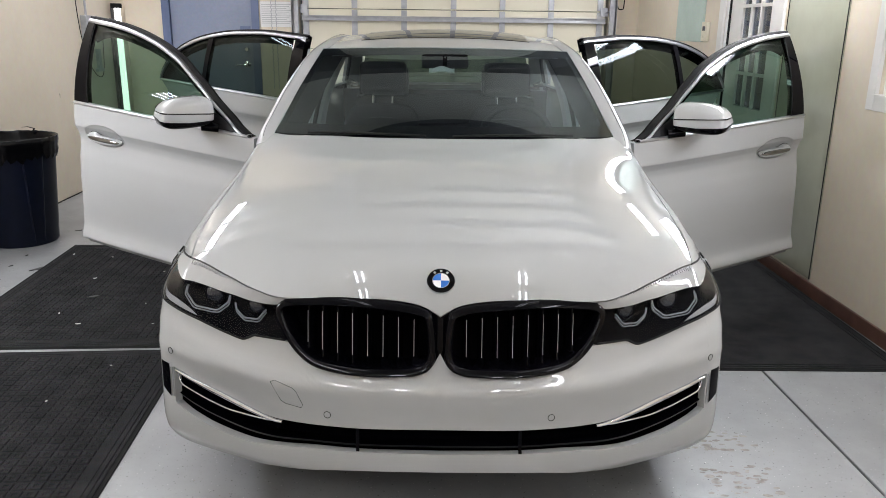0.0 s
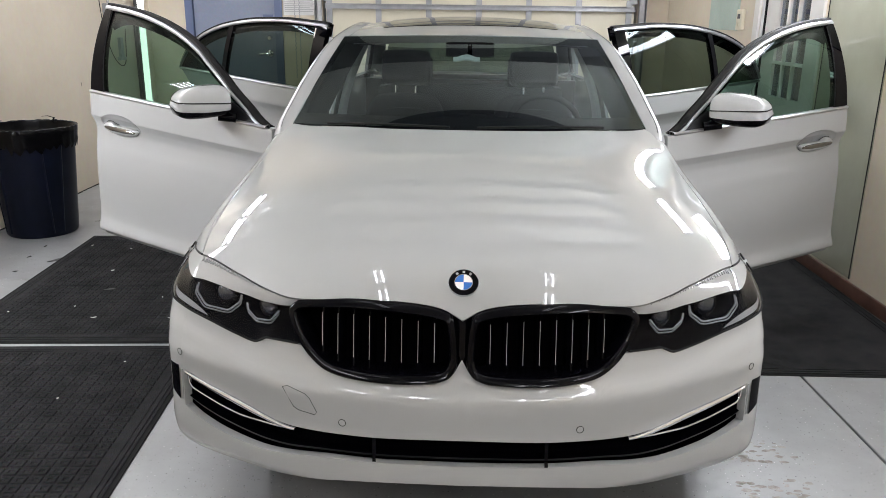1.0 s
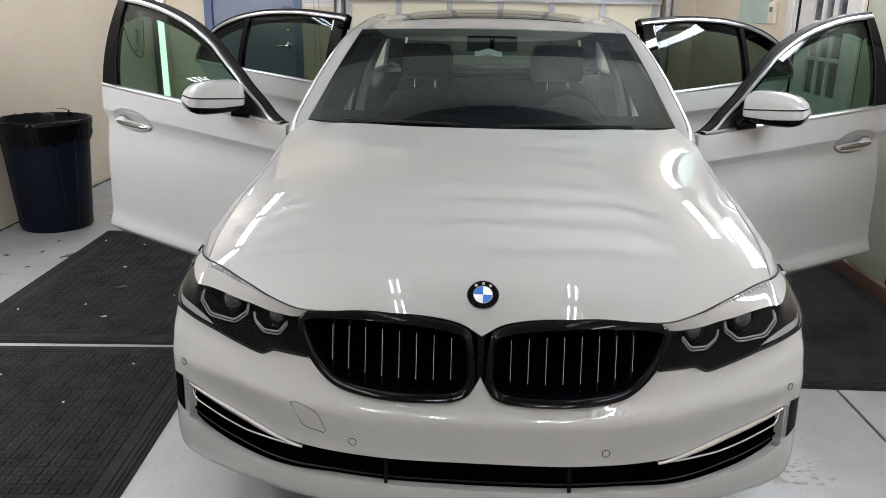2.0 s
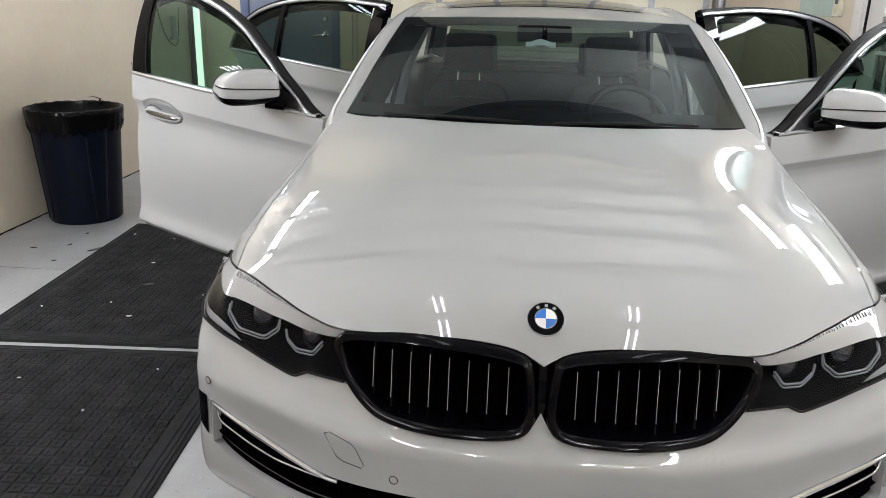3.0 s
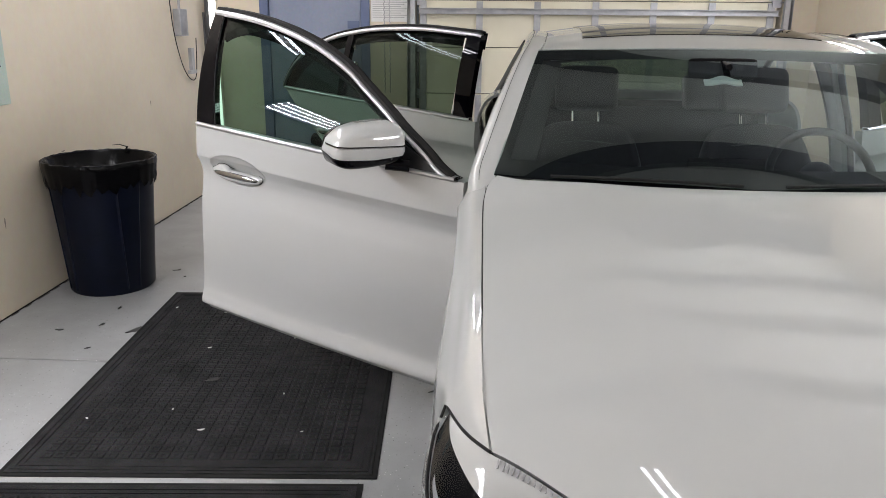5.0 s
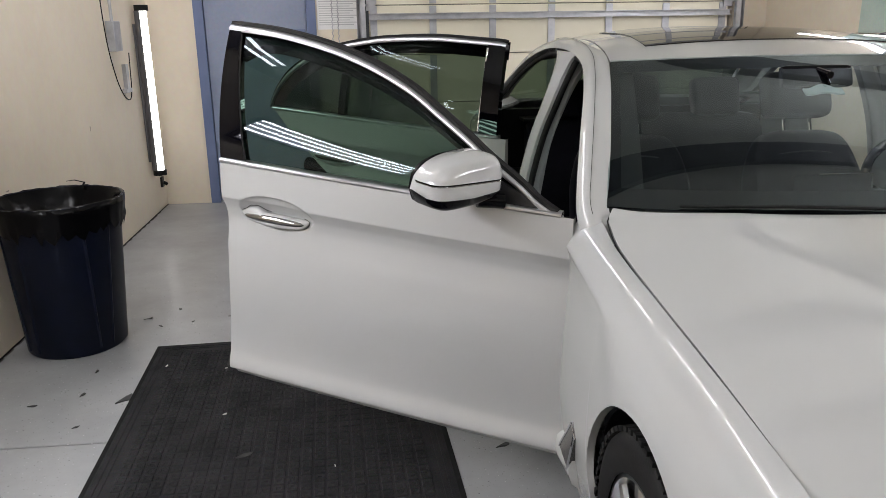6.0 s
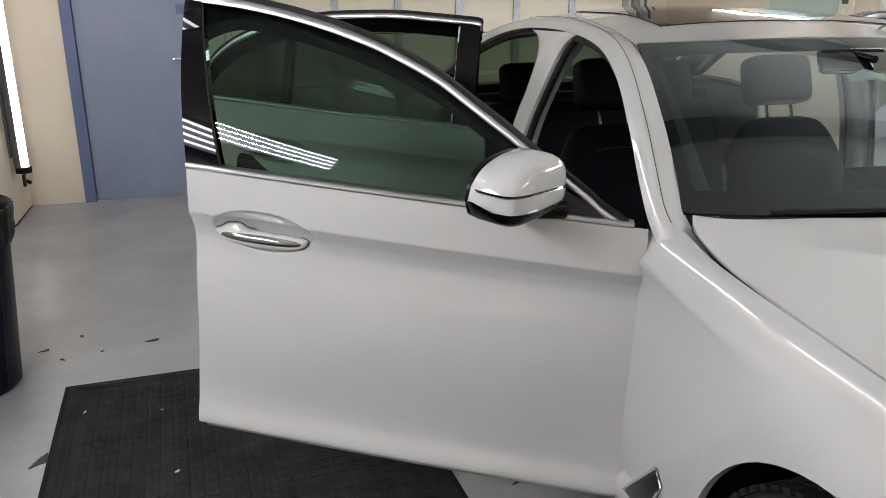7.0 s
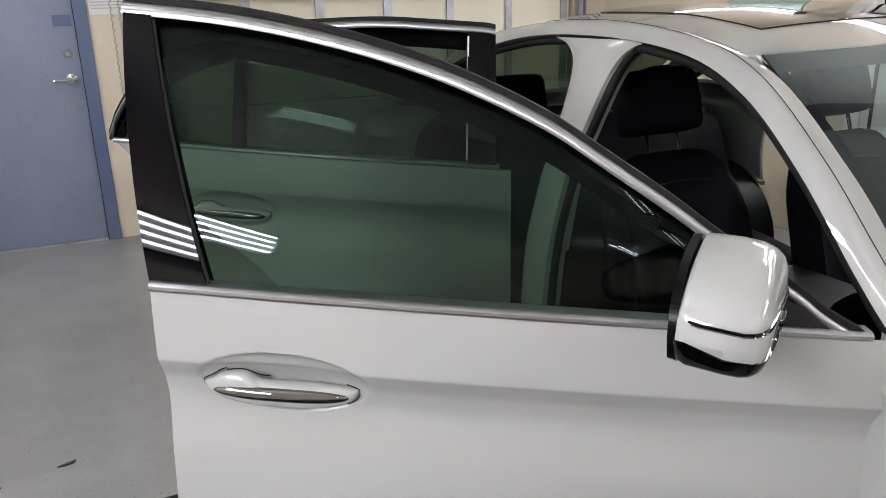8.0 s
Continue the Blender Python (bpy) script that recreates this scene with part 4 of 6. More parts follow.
        rr = [[W(0.80 + (z - belt) * -0.05, z, -0.03), W(0.80 + (z - belt) * -0.05, z, 0.004), W(0.835 + (z - belt) * -0.05, z, 0.004), W(0.835 + (z - belt) * -0.05, z, -0.03)] for z in line(belt, 1.36, 10)]
        dv.grid(rr, close_v=True)
        part("window_divider", dv.done("window_divider", 30), BLACK_GLOSS, door, "gloss black window divider")
        dv = Build()
        rr = [[W(0.03, z, -0.04), W(0.03, z, 0.006), W(0.115, z, 0.006), W(0.115, z, -0.04)] for z in line(belt, 1.43, 8)]
        dv.grid(rr, close_v=True)
        part("pillar_cover", dv.done("pillar_cover", 30), BLACK_GLOSS, door, "gloss black pillar cover")
        part("quarter_bar", Build().tube([W(0.118, belt + 0.02, 0.008), W(0.112, 1.41, 0.008)], 0.005, 6).done("quarter_bar"), CHROME, door, "thin bright strip")
    gl = Build()
    rr = []
    s0, s1, lean_ = (0.05, 1.080, 0.275) if front else (0.06, 1.20, 0.0)
    for s in line(s0, s1, 40):
        zt = max(top(s + lean_ * 0.36 * s) - 0.018, belt + 0.002)
        rr.append([W(s + lean_ * s * (zt - belt) * q / 9, belt - 0.01 + (zt - belt + 0.01) * q / 9, -0.012 + 0.018 * math.sin(math.pi * q / 9) * 0.6) for q in range(10)])
    gl.grid(rr)
    part("window_glass", gl.done("window_glass", 80), TINT if front else TINT_DARK, door, "green-tinted side window")
    # handle
    def bump(x):
        return math.exp(-((x - 0.078) / 0.033) ** 4)

    base_n = skin_n(hz - lift * (hz / 0.99)) - 0.05 * (hs / length - 0.55) ** 2 + 0.004

    def bar(x, lo, hi, n0, depth, n=16):
        zc, hh = (lo + hi) / 2, (hi - lo) / 2
        row = []
        for q in range(n):
            a_ = 2 * math.pi * q / n
            c_, s_ = math.cos(a_), math.sin(a_)
            row.append(P(hs + x, n0 + depth * math.copysign(abs(c_) ** 0.7, c_), hz + zc + hh * math.copysign(abs(s_) ** 0.8, s_)))
        return row

    def env(x, w):
        return max(1 - (abs(x) / w) ** 2.6, 0.0) ** 0.5

    rows_h, rows_c, gap = [], [], []
    for x in line(-0.1255, 0.1255, 44):
        e = env(x, 0.126)
        rows_h.append(bar(x, -0.013 - 0.035 * e, -0.011 + 0.008 * e + 0.018 * bump(x) * e, base_n - 0.007, 0.003 + 0.016 * e))
    for x in line(-0.1105, 0.1105, 34):
        e = env(x, 0.111)
        rows_c.append(bar(x, -0.021 - 0.013 * e, -0.019 + 0.011 * e, base_n + 0.001, 0.002 + 0.0150 * e, 12))
    h = Build().grid(rows_h, close_v=True).fan(rows_h[0]).fan(rows_h[-1])
    part("handle", h.done("handle", 60), PAINT, door, "white pull handle")
    part("handle_strip", Build().grid(rows_c, close_v=True).done("handle_strip", 60), CHROME_DARKENED, door, "chrome strip on the handle")
    for ends in (line(-0.128, -0.106, 8), line(0.02, 0.128, 24)):
        up_pts = [(x, -0.010 + 0.010 * env(x, 0.129) + 0.019 * bump(x) * env(x, 0.129)) for x in ends]
        if ends[0] < 0:
            up_pts = [(x, -0.012 - 0.039 * env(x, 0.129)) for x in reversed(ends)] + up_pts
        else:
            up_pts += [(x, -0.012 - 0.039 * env(x, 0.129)) for x in reversed(ends[17:])]
        part("handle_gap", Build().tube([P(hs + x, skin(hs + x, hz + z) + (0.010 if abs(x) < 0.09 else 0.002), hz + z) for x, z in up_pts], 0.0010, 6).done("handle_gap"), RUBBER, door, "dark gap round the handle")
    if front:
        # mirror
        mirror_h = curve((-1, 0.90), (-0.5, 0.98), (0.0, 1.0), (0.5, 0.93), (1.0, 0.74))
        cap = Build()
        rows = []
        for t in line(-1, 1, 22):
            w = (1 - abs(t) ** (5 if t > 0 else 9)) ** (1 / 2.8)
            rows.append([])
            for q in range(20):
                b_ = 2 * math.pi * q / 20
                cz, cn = math.sin(b_), math.cos(b_)
                sh = mirror_h(t) * (1 if cz > 0 else 0.92)
                zz = 0.073 * w * (abs(cz) ** 0.55) * (1 if cz > 0 else -1) * sh
                nn = w * (abs(cn) ** 0.7) * 0.084 * (0.85 - 0.15 * t) if cn > 0 else -0.072 * abs(cn) ** 0.22
                rows[-1].append((t, nn, zz - 0.008 * max(t, 0) ** 2))
        mid_s, mid_n, mid_z = 0.290, 0.124, 1.104
        turn = radians(66)

        def M(t, nn, zz):
            ls, ln = 0.130 * t, nn * 0.85
            return P(mid_s + ls * math.cos(turn) - ln * math.sin(turn), mid_n + ls * math.sin(turn) + ln * math.cos(turn), mid_z + zz - rise * (mid_s + ls))
        cap.grid([[M(*q) for q in r] for r in rows], close_v=True)
        mir = part("mirror_cap", cap.done("mirror_cap", 50), PAINT, door, "white wing mirror housing")
        low = Build().grid([[M(q[0] * 1.01, q[1] * 1.03, min(q[2] * 1.03, -0.036 + 0.014 * max(q[0], 0) + 0.3 * max(-q[1], 0))) for q in r] for r in rows], close_v=True)
        part("mirror_foot", low.tube([M(-0.6, 0.0, -0.072), P(0.19, 0.01, 1.01)], 0.022, 10).done("mirror_foot", 50), BLACK_GLOSS, door, "gloss black lower mirror half and arm")
        def level(zz, grow):
            """The housing's outline at one height, from its inner front round the outer end."""
            front_pts, back_pts = [], []
            for t in line(-0.88, 0.975, 40):
                w = (1 - abs(t) ** (5 if t > 0 else 9)) ** (1 / 2.8)
                c = (abs(zz + 0.008 * max(t, 0) ** 2) / (0.073 * w * mirror_h(t) * 0.92)) ** (1 / 0.55)
                if c >= 1:
                    continue
                nn = 0.084 * w * math.sqrt(1 - c * c) ** 0.7 * (0.85 - 0.15 * t) + grow
                front_pts.append(M(t, nn, zz + 0.012 * t))
                if nn < 0.03 or t > 0.6:
                    back_pts.append(M(t, max(-nn * 1.4, -0.066), zz + 0.012 * t))
            return front_pts + back_pts[::-1]
        part("indicator", Build().tube(level(0.006, 0.0), 0.0022, 6).done("indicator"), BLACK_GLOSS, door, "dark indicator strip with bright edge")
        part("indicator_edge", Build().tube(level(0.0028, 0.0008), 0.0010, 6).done("indicator_edge"), CHROME_DARKENED, door, "thin chrome line")
        shell = Build().grid([[M(q[0] * 0.96, -0.070 if q[1] > -0.05 else -0.084, q[2] * (0.92 if q[2] > 0 else 1.0)) for q in r] for r in rows], close_v=True)
        part("mirror_shell", shell.done("mirror_shell", 50), BLACK_TRIM, door, "black rear shell of the mirror")
        face = Build().fan([M(0.86 * math.cos(b_), -0.0855, 0.055 * math.sin(b_)) for b_ in line(0, 2 * math.pi * 31 / 32, 32)])
        part("mirror_glass", face.done("mirror_glass"), principled("mirror_silver", (0.9, 0.9, 0.9), 0.0, 1.0), door, "mirror pane")
    return door


car_door(-1, True, 1.663, 65.3, 0.095, 1.165, 0.99, 0.51)
car_door(1, True, 1.663, 62.0, 0.070, 1.165, 0.99, 0.51)
car_door(-1, False, 2.93, 62.5, 0.085, 1.20, 1.035, 0.33)
car_door(1, False, 2.93, 60.0, 0.070, 1.20, 1.02, 0.33)


# ---- front of the car: grille, lamps, badge, trim ----
def on_nose(x, z, out=0.0):
    """The nose at half width x (either sign) and height z."""
    p = abs(x) / narrow(z)
    lo, hi = 0.0, 1.0
    for _ in range(24):
        mid = (lo + hi) / 2
        if plan_x(mid) < p:
            lo = mid
        else:
            hi = mid
    q = nose(lo, z, out)
    return Vector((math.copysign(q.x, x), q.y, q.z))


KIDNEY = [(0.476, 0.716), (0.468, 0.732), (0.445, 0.747), (0.39, 0.757), (0.285, 0.765), (0.145, 0.760), (0.060, 0.749), (0.024, 0.728), (0.012, 0.66), (0.015, 0.597), (0.050, 0.566), (0.142, 0.556), (0.26, 0.557), (0.352, 0.568), (0.408, 0.597), (0.447, 0.640), (0.469, 0.686)]
BACKING = principled("grille_backing", (0.0015, 0.0015, 0.002), 0.8, spec=0.02)
backing = Build()
for sg in (1, -1):
    backing.grid([[on_nose(sg * max(x, 0.001), z, -0.07) for z in line(0.54, 0.775, 5)] for x in line(0, 0.50, 12)])
part("grille_backing", backing.done("grille_backing"), BACKING, car, "black mesh behind the grille")
bridge = Build().grid([[on_nose(x, z, 0.004 - 0.02 * abs(x) / 0.03) for z in line(0.605, 0.738, 10)] for x in (-0.035, -0.02, -0.008, 0.008, 0.02, 0.035)])
part("grille_bridge", bridge.done("grille_bridge"), BLACK_GLOSS, car)


def inset(loop, d):
    """The closed loop of (x, z) moved inward by d."""
    n = len(loop)
    out = []
    for i in range(n):
        a, b = loop[i - 1], loop[(i + 1) % n]
        t = (b - a).normalized()
        out.append(loop[i] + Vector((-t.y, t.x)) * d)
    return out


for sg in (-1, 1):
    loop = [Vector((p.x, p.y)) for p in spline([(x, z, 0) for x, z in KIDNEY], 72, closed=True)]
    if sum(loop[i - 1].x * loop[i].y - loop[i].x * loop[i - 1].y for i in range(72)) < 0:
        loop.reverse()
    ring = Build()
    rows = []
    for d, out in ((0.0, -0.02), (0.0, 0.008), (0.002, 0.015), (0.005, 0.0185), (0.018, 0.0195), (0.022, 0.015), (0.025, 0.0), (0.026, -0.05)):
        rows.append([on_nose(sg * max(q.x, 0.001), q.y, out) for q in inset(loop, d)])
    ring.grid(rows, close_v=True)
    kid = part("kidney_grille", ring.done("kidney_grille", 50), BLACK_GLOSS, car, "gloss black kidney-shaped grille surround")
    inner = inset(loop, 0.024)
    for k in range(8):
        x = 0.075 + 0.0443 * k
        hit = []
        for i in range(72):
            a, b = inner[i - 1], inner[i]
            if (a.x - x) * (b.x - x) < 0:
                hit.append(a.y + (b.y - a.y) * (x - a.x) / (b.x - a.x))
        if len(hit) < 2 or max(hit) - min(hit) < 0.03:
            continue
        z0, z1 = min(hit) + 0.001, max(hit) - 0.001
        bar = Build().grid([[on_nose(sg * (x + dx), z, o) for dx, o in ((-0.010, -0.05), (-0.007, -0.014), (0.0, -0.006), (0.007, -0.014), (0.010, -0.05))] for z in line(z0, z1, 9)])
        part("slat", bar.done("slat", 40), BLACK_GLOSS, kid)
        edge = Build().grid([[on_nose(sg * (x + dx), z, o) for dx, o in ((-0.0008, -0.0060), (0.0, -0.0045), (0.0008, -0.0060))] for z in line(z0 + (z1 - z0) * 0.14, z1 - (z1 - z0) * 0.12, 9)])
        part("slat_edge", edge.done("slat_edge", 40), SILVER, kid, "thin silver slat edge")

# headlights
LAMP_BLACK = mottled(principled("lamp_black", (0.003, 0.003, 0.004), 0.6, spec=0.01), (0.002, 0.002, 0.003), (0.005, 0.005, 0.006), 60.0)
RING = principled("light_ring", (0.24, 0.25, 0.265), 0.2)
LAMP_GREY = principled("lamp_grey", (0.42, 0.42, 0.43), 0.22, 0.35)
FIN = principled("brow_fin_grey", (0.26, 0.26, 0.27), 0.35)
LAMP_BALL = principled("projector_lens", (0.02, 0.022, 0.03), 0.03, coat=1.0)


def lamp_high(p):
    x = plan_x(p)
    return hood_z(x, hood_front(x)) - 0.002 if p < 0.80 else 0.788 + (0.768 - 0.788) * (p - 0.80) / 0.2


def lamp_low(p):
    return bumper_top(p) + 0.004


def brow_low(p):
    return lamp_high(p) - curve((0.46, 0.018), (0.52, 0.030), (0.64, 0.044), (0.76, 0.050), (0.84, 0.046), (0.90, 0.030), (0.965, 0.002))(p)


for sg in (-1, 1):
    def flip(rows):
        return [[Vector((sg * q.x, q.y, q.z)) for q in r] for r in rows]
    def brow_top(u):
        """The hood's edge out to the corner, then the wing's edge to the tip."""
        if u < 0.72:
            x = 0.458 + (0.798 - 0.458) * u / 0.72
            return Vector((x, hood_front(x) - 0.001, hood_z(x, hood_front(x)) - 0.003))
        return lamp_edge(1 - (u - 0.72) / 0.28) + Vector((0, 0, -0.003))

    outer = spline([nose(0.79, brow_low(0.79), 0.004), nose(0.835, brow_low(0.80) + 0.006, 0.004), Vector((0.868, 0.405, 0.762)), lamp_tip + Vector((-0.004, 0.0, -0.003))], 30)

    def brow_foot(u):
        if u < 0.62:
            p = 0.458 + (0.79 - 0.458) * u / 0.62
            return nose(p, brow_low(p), 0.004)
        return outer[min(int(round((u - 0.62) / 0.38 * 29)), 29)]

    us = line(0, 0.62, 34) + line(0.62, 1.0, 30)[1:]

    def cover_row(u, depth, v0, n):
        """From the lamp's lower edge up to the brow's foot."""
        p = 0.458 + (0.985 - 0.458) * u ** 1.15
        w = brow_foot(u)
        z0 = min(lamp_low(p), w.z - 0.001)
        top_pt = nose(p, w.z, 0.002)
        row = []
        for v in line(v0, 1, n):
            q = nose(p, z0 + (w.z - z0) * v, 0.002 - depth * math.sin(math.pi * min(max(v, 0), 1)) ** 0.6 * min(1, (1 - u) * 6) - (0.006 if depth else 0))
            row.append(q + (w - top_pt) * max(v, 0) ** 2)
        return row

    hz = Build().grid(flip([cover_row(u, 0.05, -0.05, 14) for u in us]))
    lamp = part("headlight", hz.done("headlight", 60), LAMP_BLACK, car, "dark headlight with light rings and white brow")
    brow_rows = []
    for u in us:
        a, b = brow_foot(u), brow_top(u)
        bow = 0.05 * (a - b).length
        brow_rows.append([a.lerp(b, v) + Vector((0.3, -0.5, 0.7)) * bow * math.sin(math.pi * v) for v in line(0, 1, 7)])
    brow = Build().grid(flip(brow_rows))
    brow.grid(flip([[r[0], r[0] + Vector((-0.012, 0.02, -0.006))] for r in brow_rows]))
    part("brow", brow.done("brow", 45), PAINT, lamp, "white glossy lamp brow")
    for k in range(34):
        u = 0.10 + 0.0178 * k
        a, b = brow_foot(u), brow_top(u)
        far = 0.10 + 0.16 * k / 34
        e = (brow_top(u + 0.004) - brow_top(u)).normalized() * 0.0016
        up_ = Vector((0.2, -0.55, 0.75)) * 0.006
        fin = Build().grid(flip([[b.lerp(a, 0.03) + e * q + up_ * 0.6, b.lerp(a, far) + e * q + up_] for q in (-1, 1)]))
        thicken(part("brow_fin", fin.done("brow_fin"), FIN, lamp, "fine grey fin"), 0.003)
    part("outer_band", Build().grid(flip(nose_patch(0.76, 0.945, lambda p: lamp_low(p) + 0.004, lambda p: lamp_low(p) + 0.004 + 0.020 * max(0.0, 1 - abs((p - 0.875) / 0.115) ** 3), 24, 5, -0.007))).done("outer_band", 60), LAMP_GREY, lamp, "pale grey side reflector")
    for pts, label in ((((0.800, 0.728), (0.806, 0.700), (0.772, 0.667), (0.692, 0.667), (0.652, 0.698), (0.646, 0.722)), ""), (((0.628, 0.704), (0.624, 0.682), (0.597, 0.662), (0.550, 0.666), (0.520, 0.702)), "")):
        bent = [(a[0] + (b[0] - a[0]) * f, a[1] + (b[1] - a[1]) * f) for a, b in zip(pts, pts[1:]) for f in (0.12, 0.5, 0.88)]
        path = spline([on_nose(sg * x, z, -0.014) for x, z in bent], 48)
        part("light_ring", Build().tube(path, 0.0030, 8).tube(spline([on_nose(sg * (x + (0.008 if x > 0.7 else 0.0)), z - 0.0085, -0.016) for x, z in bent], 48), 0.0022, 8).done("light_ring", 60), RING, lamp, "pale open double daylight ring")
    for x, z, r in ((0.722, 0.703, 0.033), (0.575, 0.692, 0.028)):
        c = on_nose(sg * x, z, -0.045)
        ball = Build().lathe([(r * math.sin(a), -r * 0.7 * math.cos(a)) for a in line(0.02, math.pi / 2, 9)], 24, (0, 0, 0), "y")
        part("projector", ball.done("projector", 60), LAMP_BALL, lamp, "dark glass projector lens", Matrix.Translation(c) @ pose(0, 0, 0, 0, 0, sg * 25))
        part("bezel", Build().lathe([(r * 1.02, -0.002), (r * 1.2, -0.006), (r * 1.28, 0.004), (r * 1.05, 0.01)], 24, (0, 0, 0), "y").done("bezel", 60), BLACK_GLOSS, lamp, "glossy black bezel", Matrix.Translation(c) @ pose(0, 0, 0, 0, 0, sg * 25))
    part("lens", Build().grid(flip([cover_row(u, 0.0, 0.0, 12) for u in us])).done("lens", 80), LENS, lamp, "clear lamp cover")
    rim_pts = [cover_row(u, 0.0, 0.0, 2)[0] for u in us] + [lamp_tip + Vector((0.004, 0.004, 0.001))] + [lamp_edge(q) for q in line(0.02, 0.99, 14)]
    part("lamp_seal", Build().tube(flip([rim_pts])[0], 0.0032, 6).done("lamp_seal"), RUBBER, lamp, "black rubber lamp seal")
    # chrome fog trim, vents
    up = [nose(p, intake_top(p) - 0.007, 0.001) for p in line(0.462, 0.822, 26)]
    part("fog_trim", Build().tube([Vector((sg * q.x, q.y, q.z)) for q in up], lambda t: 0.003 + 0.0062 * math.sin(math.pi * (0.06 + 0.86 * t)), 10).done("fog_trim", 60), CHROME, car, "chrome bar over the fog lamp")
    lo_z = curve((0.462, 0.389), (0.52, 0.384), (0.62, 0.383), (0.70, 0.394), (0.77, 0.411), (0.812, 0.424))
    part("fog_trim", Build().tube([Vector((sg * q.x, q.y, q.z)) for q in [nose(p, lo_z(p), -0.004) for p in line(0.462, 0.806, 26)] + [nose(0.815, 0.434, -0.004), nose(0.817, 0.448, -0.004), nose(0.818, 0.462, -0.004)]], 0.0034, 8).done("fog_trim", 60), CHROME, car, "chrome bar under the fog lamp")
    fog = Build().grid(flip(nose_patch(0.52, 0.80, lambda p: lo_z(p) + 0.008, lambda p: intake_top(p) - 0.018, 20, 5, -0.028)))
    part("fog_lamp", fog.done("fog_lamp", 60), LAMP_BALL, car, "dark glass fog lamp")
    for k in range(3):
        p = 0.60 + 0.045 * k
        c = nose(p, (lo_z(p) + intake_top(p)) / 2, -0.026)
        part("fog_diode", Build().lathe([(0.0, -0.004), (0.006, -0.002), (0.007, 0.0)], 10, (sg * c.x, c.y, c.z), "y").done("fog_diode"), CHROME, car)
    part("side_slot", Build().grid(flip(nose_patch(0.846, 0.880, lambda p: 0.372 + 0.02 * (p - 0.846) / 0.034, lambda p: 0.482, 6, 8, 0.0025))).done("side_slot", 60), BLACK_GLOSS, car, "black vertical air slot")
    part("slot_edge", Build().tube([Vector((sg * q.x, q.y, q.z)) for q in [nose(0.838, z, 0.001) for z in line(0.375, 0.472, 10)]], 0.003, 6).done("slot_edge"), SATIN_CHROME, car)
    # parking sensors
    for x, z in ((0.322, 0.434), (0.842, 0.530)):
        c = on_nose(sg * x, z, 0.0008)
        nrm = (on_nose(sg * x, z, 0.01) - c).normalized()
        m = Matrix.Translation(c) @ nrm.to_track_quat("Z", "Y").to_matrix().to_4x4()
        part("parking_sensor", Build().lathe([(0.0, 0.001), (0.0085, 0.001), (0.009, 0.0005)], 20).done("parking_sensor"), PAINT, car, "round painted parking sensor", m)
        part("sensor_gap", Build().lathe([(0.0092, 0.0), (0.0092, 0.0012), (0.0108, 0.0012), (0.0108, 0.0)], 20).done("sensor_gap"), RUBBER, car, "", m)
    # air outlet behind the front wheel
    q = [Vector((sg * 0.934, y, z)) for y, z in ((1.475, 0.445), (1.452, 0.405), (1.515, 0.27), (1.640, 0.252), (1.60, 0.31))]
    o = Build().add(q + [p + Vector((-sg * 0.02, 0, 0)) for p in q], [(0, 1, 2, 3, 4)] + [(i, (i + 1) % 5, 5 + (i + 1) % 5, 5 + i) for i in range(5)])
    part("air_outlet", o.done("air_outlet"), principled("dark_chrome", (0.20, 0.19, 0.185), 0.22, 1.0), car, "dark chrome air outlet")
    part("outlet_edge", Build().tube(q + [q[0]], 0.004, 6).done("outlet_edge"), CHROME, car, "bright outlet rim")

tow = [(-0.492, 0.516), (-0.478, 0.522), (-0.425, 0.508), (-0.413, 0.498), (-0.394, 0.456), (-0.400, 0.446), (-0.448, 0.452), (-0.462, 0.460)]
part("tow_cover", Build().tube([on_nose(x, z, 0.0005) for x, z in tow + tow[:1]], 0.0009, 5).done("tow_cover"), BLACK_SATIN, car, "thin joint of the tow-eye cover")
low_edge = Build().tube([on_nose(x, bumper_low(abs(x)) + 0.002, -0.035) for x in line(-0.84, 0.84, 50)], 0.014, 8)
part("chin_strip", low_edge.done("chin_strip", 60), BLACK_SATIN, car, "black plastic chin strip")
for x in (-0.235, 0.235):
    part("intake_post", Build().grid([[nose(abs(x) + dx, z, 0.0 if z < 0.34 else -0.006) * Vector((1, 1, 1)) if x > 0 else Vector((-nose(abs(x) + dx, z).x, nose(abs(x) + dx, z, -0.004).y, z)) for z in (0.325, 0.34, 0.37, 0.398)] for dx in (-0.005, 0.005)]).done("intake_post"), BLACK_GLOSS, car)

# round badge on the bonnet
bc = Vector((0.0, 0.082, hood_z(0, 0.082)))
slope = math.atan2(hood_z(0, 0.105) - hood_z(0, 0.060), 0.045)
bm_ = Matrix.Translation(bc) @ Matrix.Rotation(slope, 4, "X")
badge = part("badge", Build().lathe([(0.041, -0.002), (0.041, 0.003), (0.0395, 0.0045), (0.038, 0.0042), (0.0245, 0.0042), (0.0, 0.0038)], 40).done("badge", 40), BLACK_GLOSS, car, "round blue, white and black badge", bm_)
part("badge_rim", Build().lathe([(0.0418, -0.002), (0.0418, 0.004), (0.0405, 0.0056), (0.0392, 0.004)], 40).lathe([(0.0252, 0.004), (0.0248, 0.0055), (0.0236, 0.0055), (0.0232, 0.004)], 40).done("badge_rim", 40), CHROME, badge, "thin chrome rims")
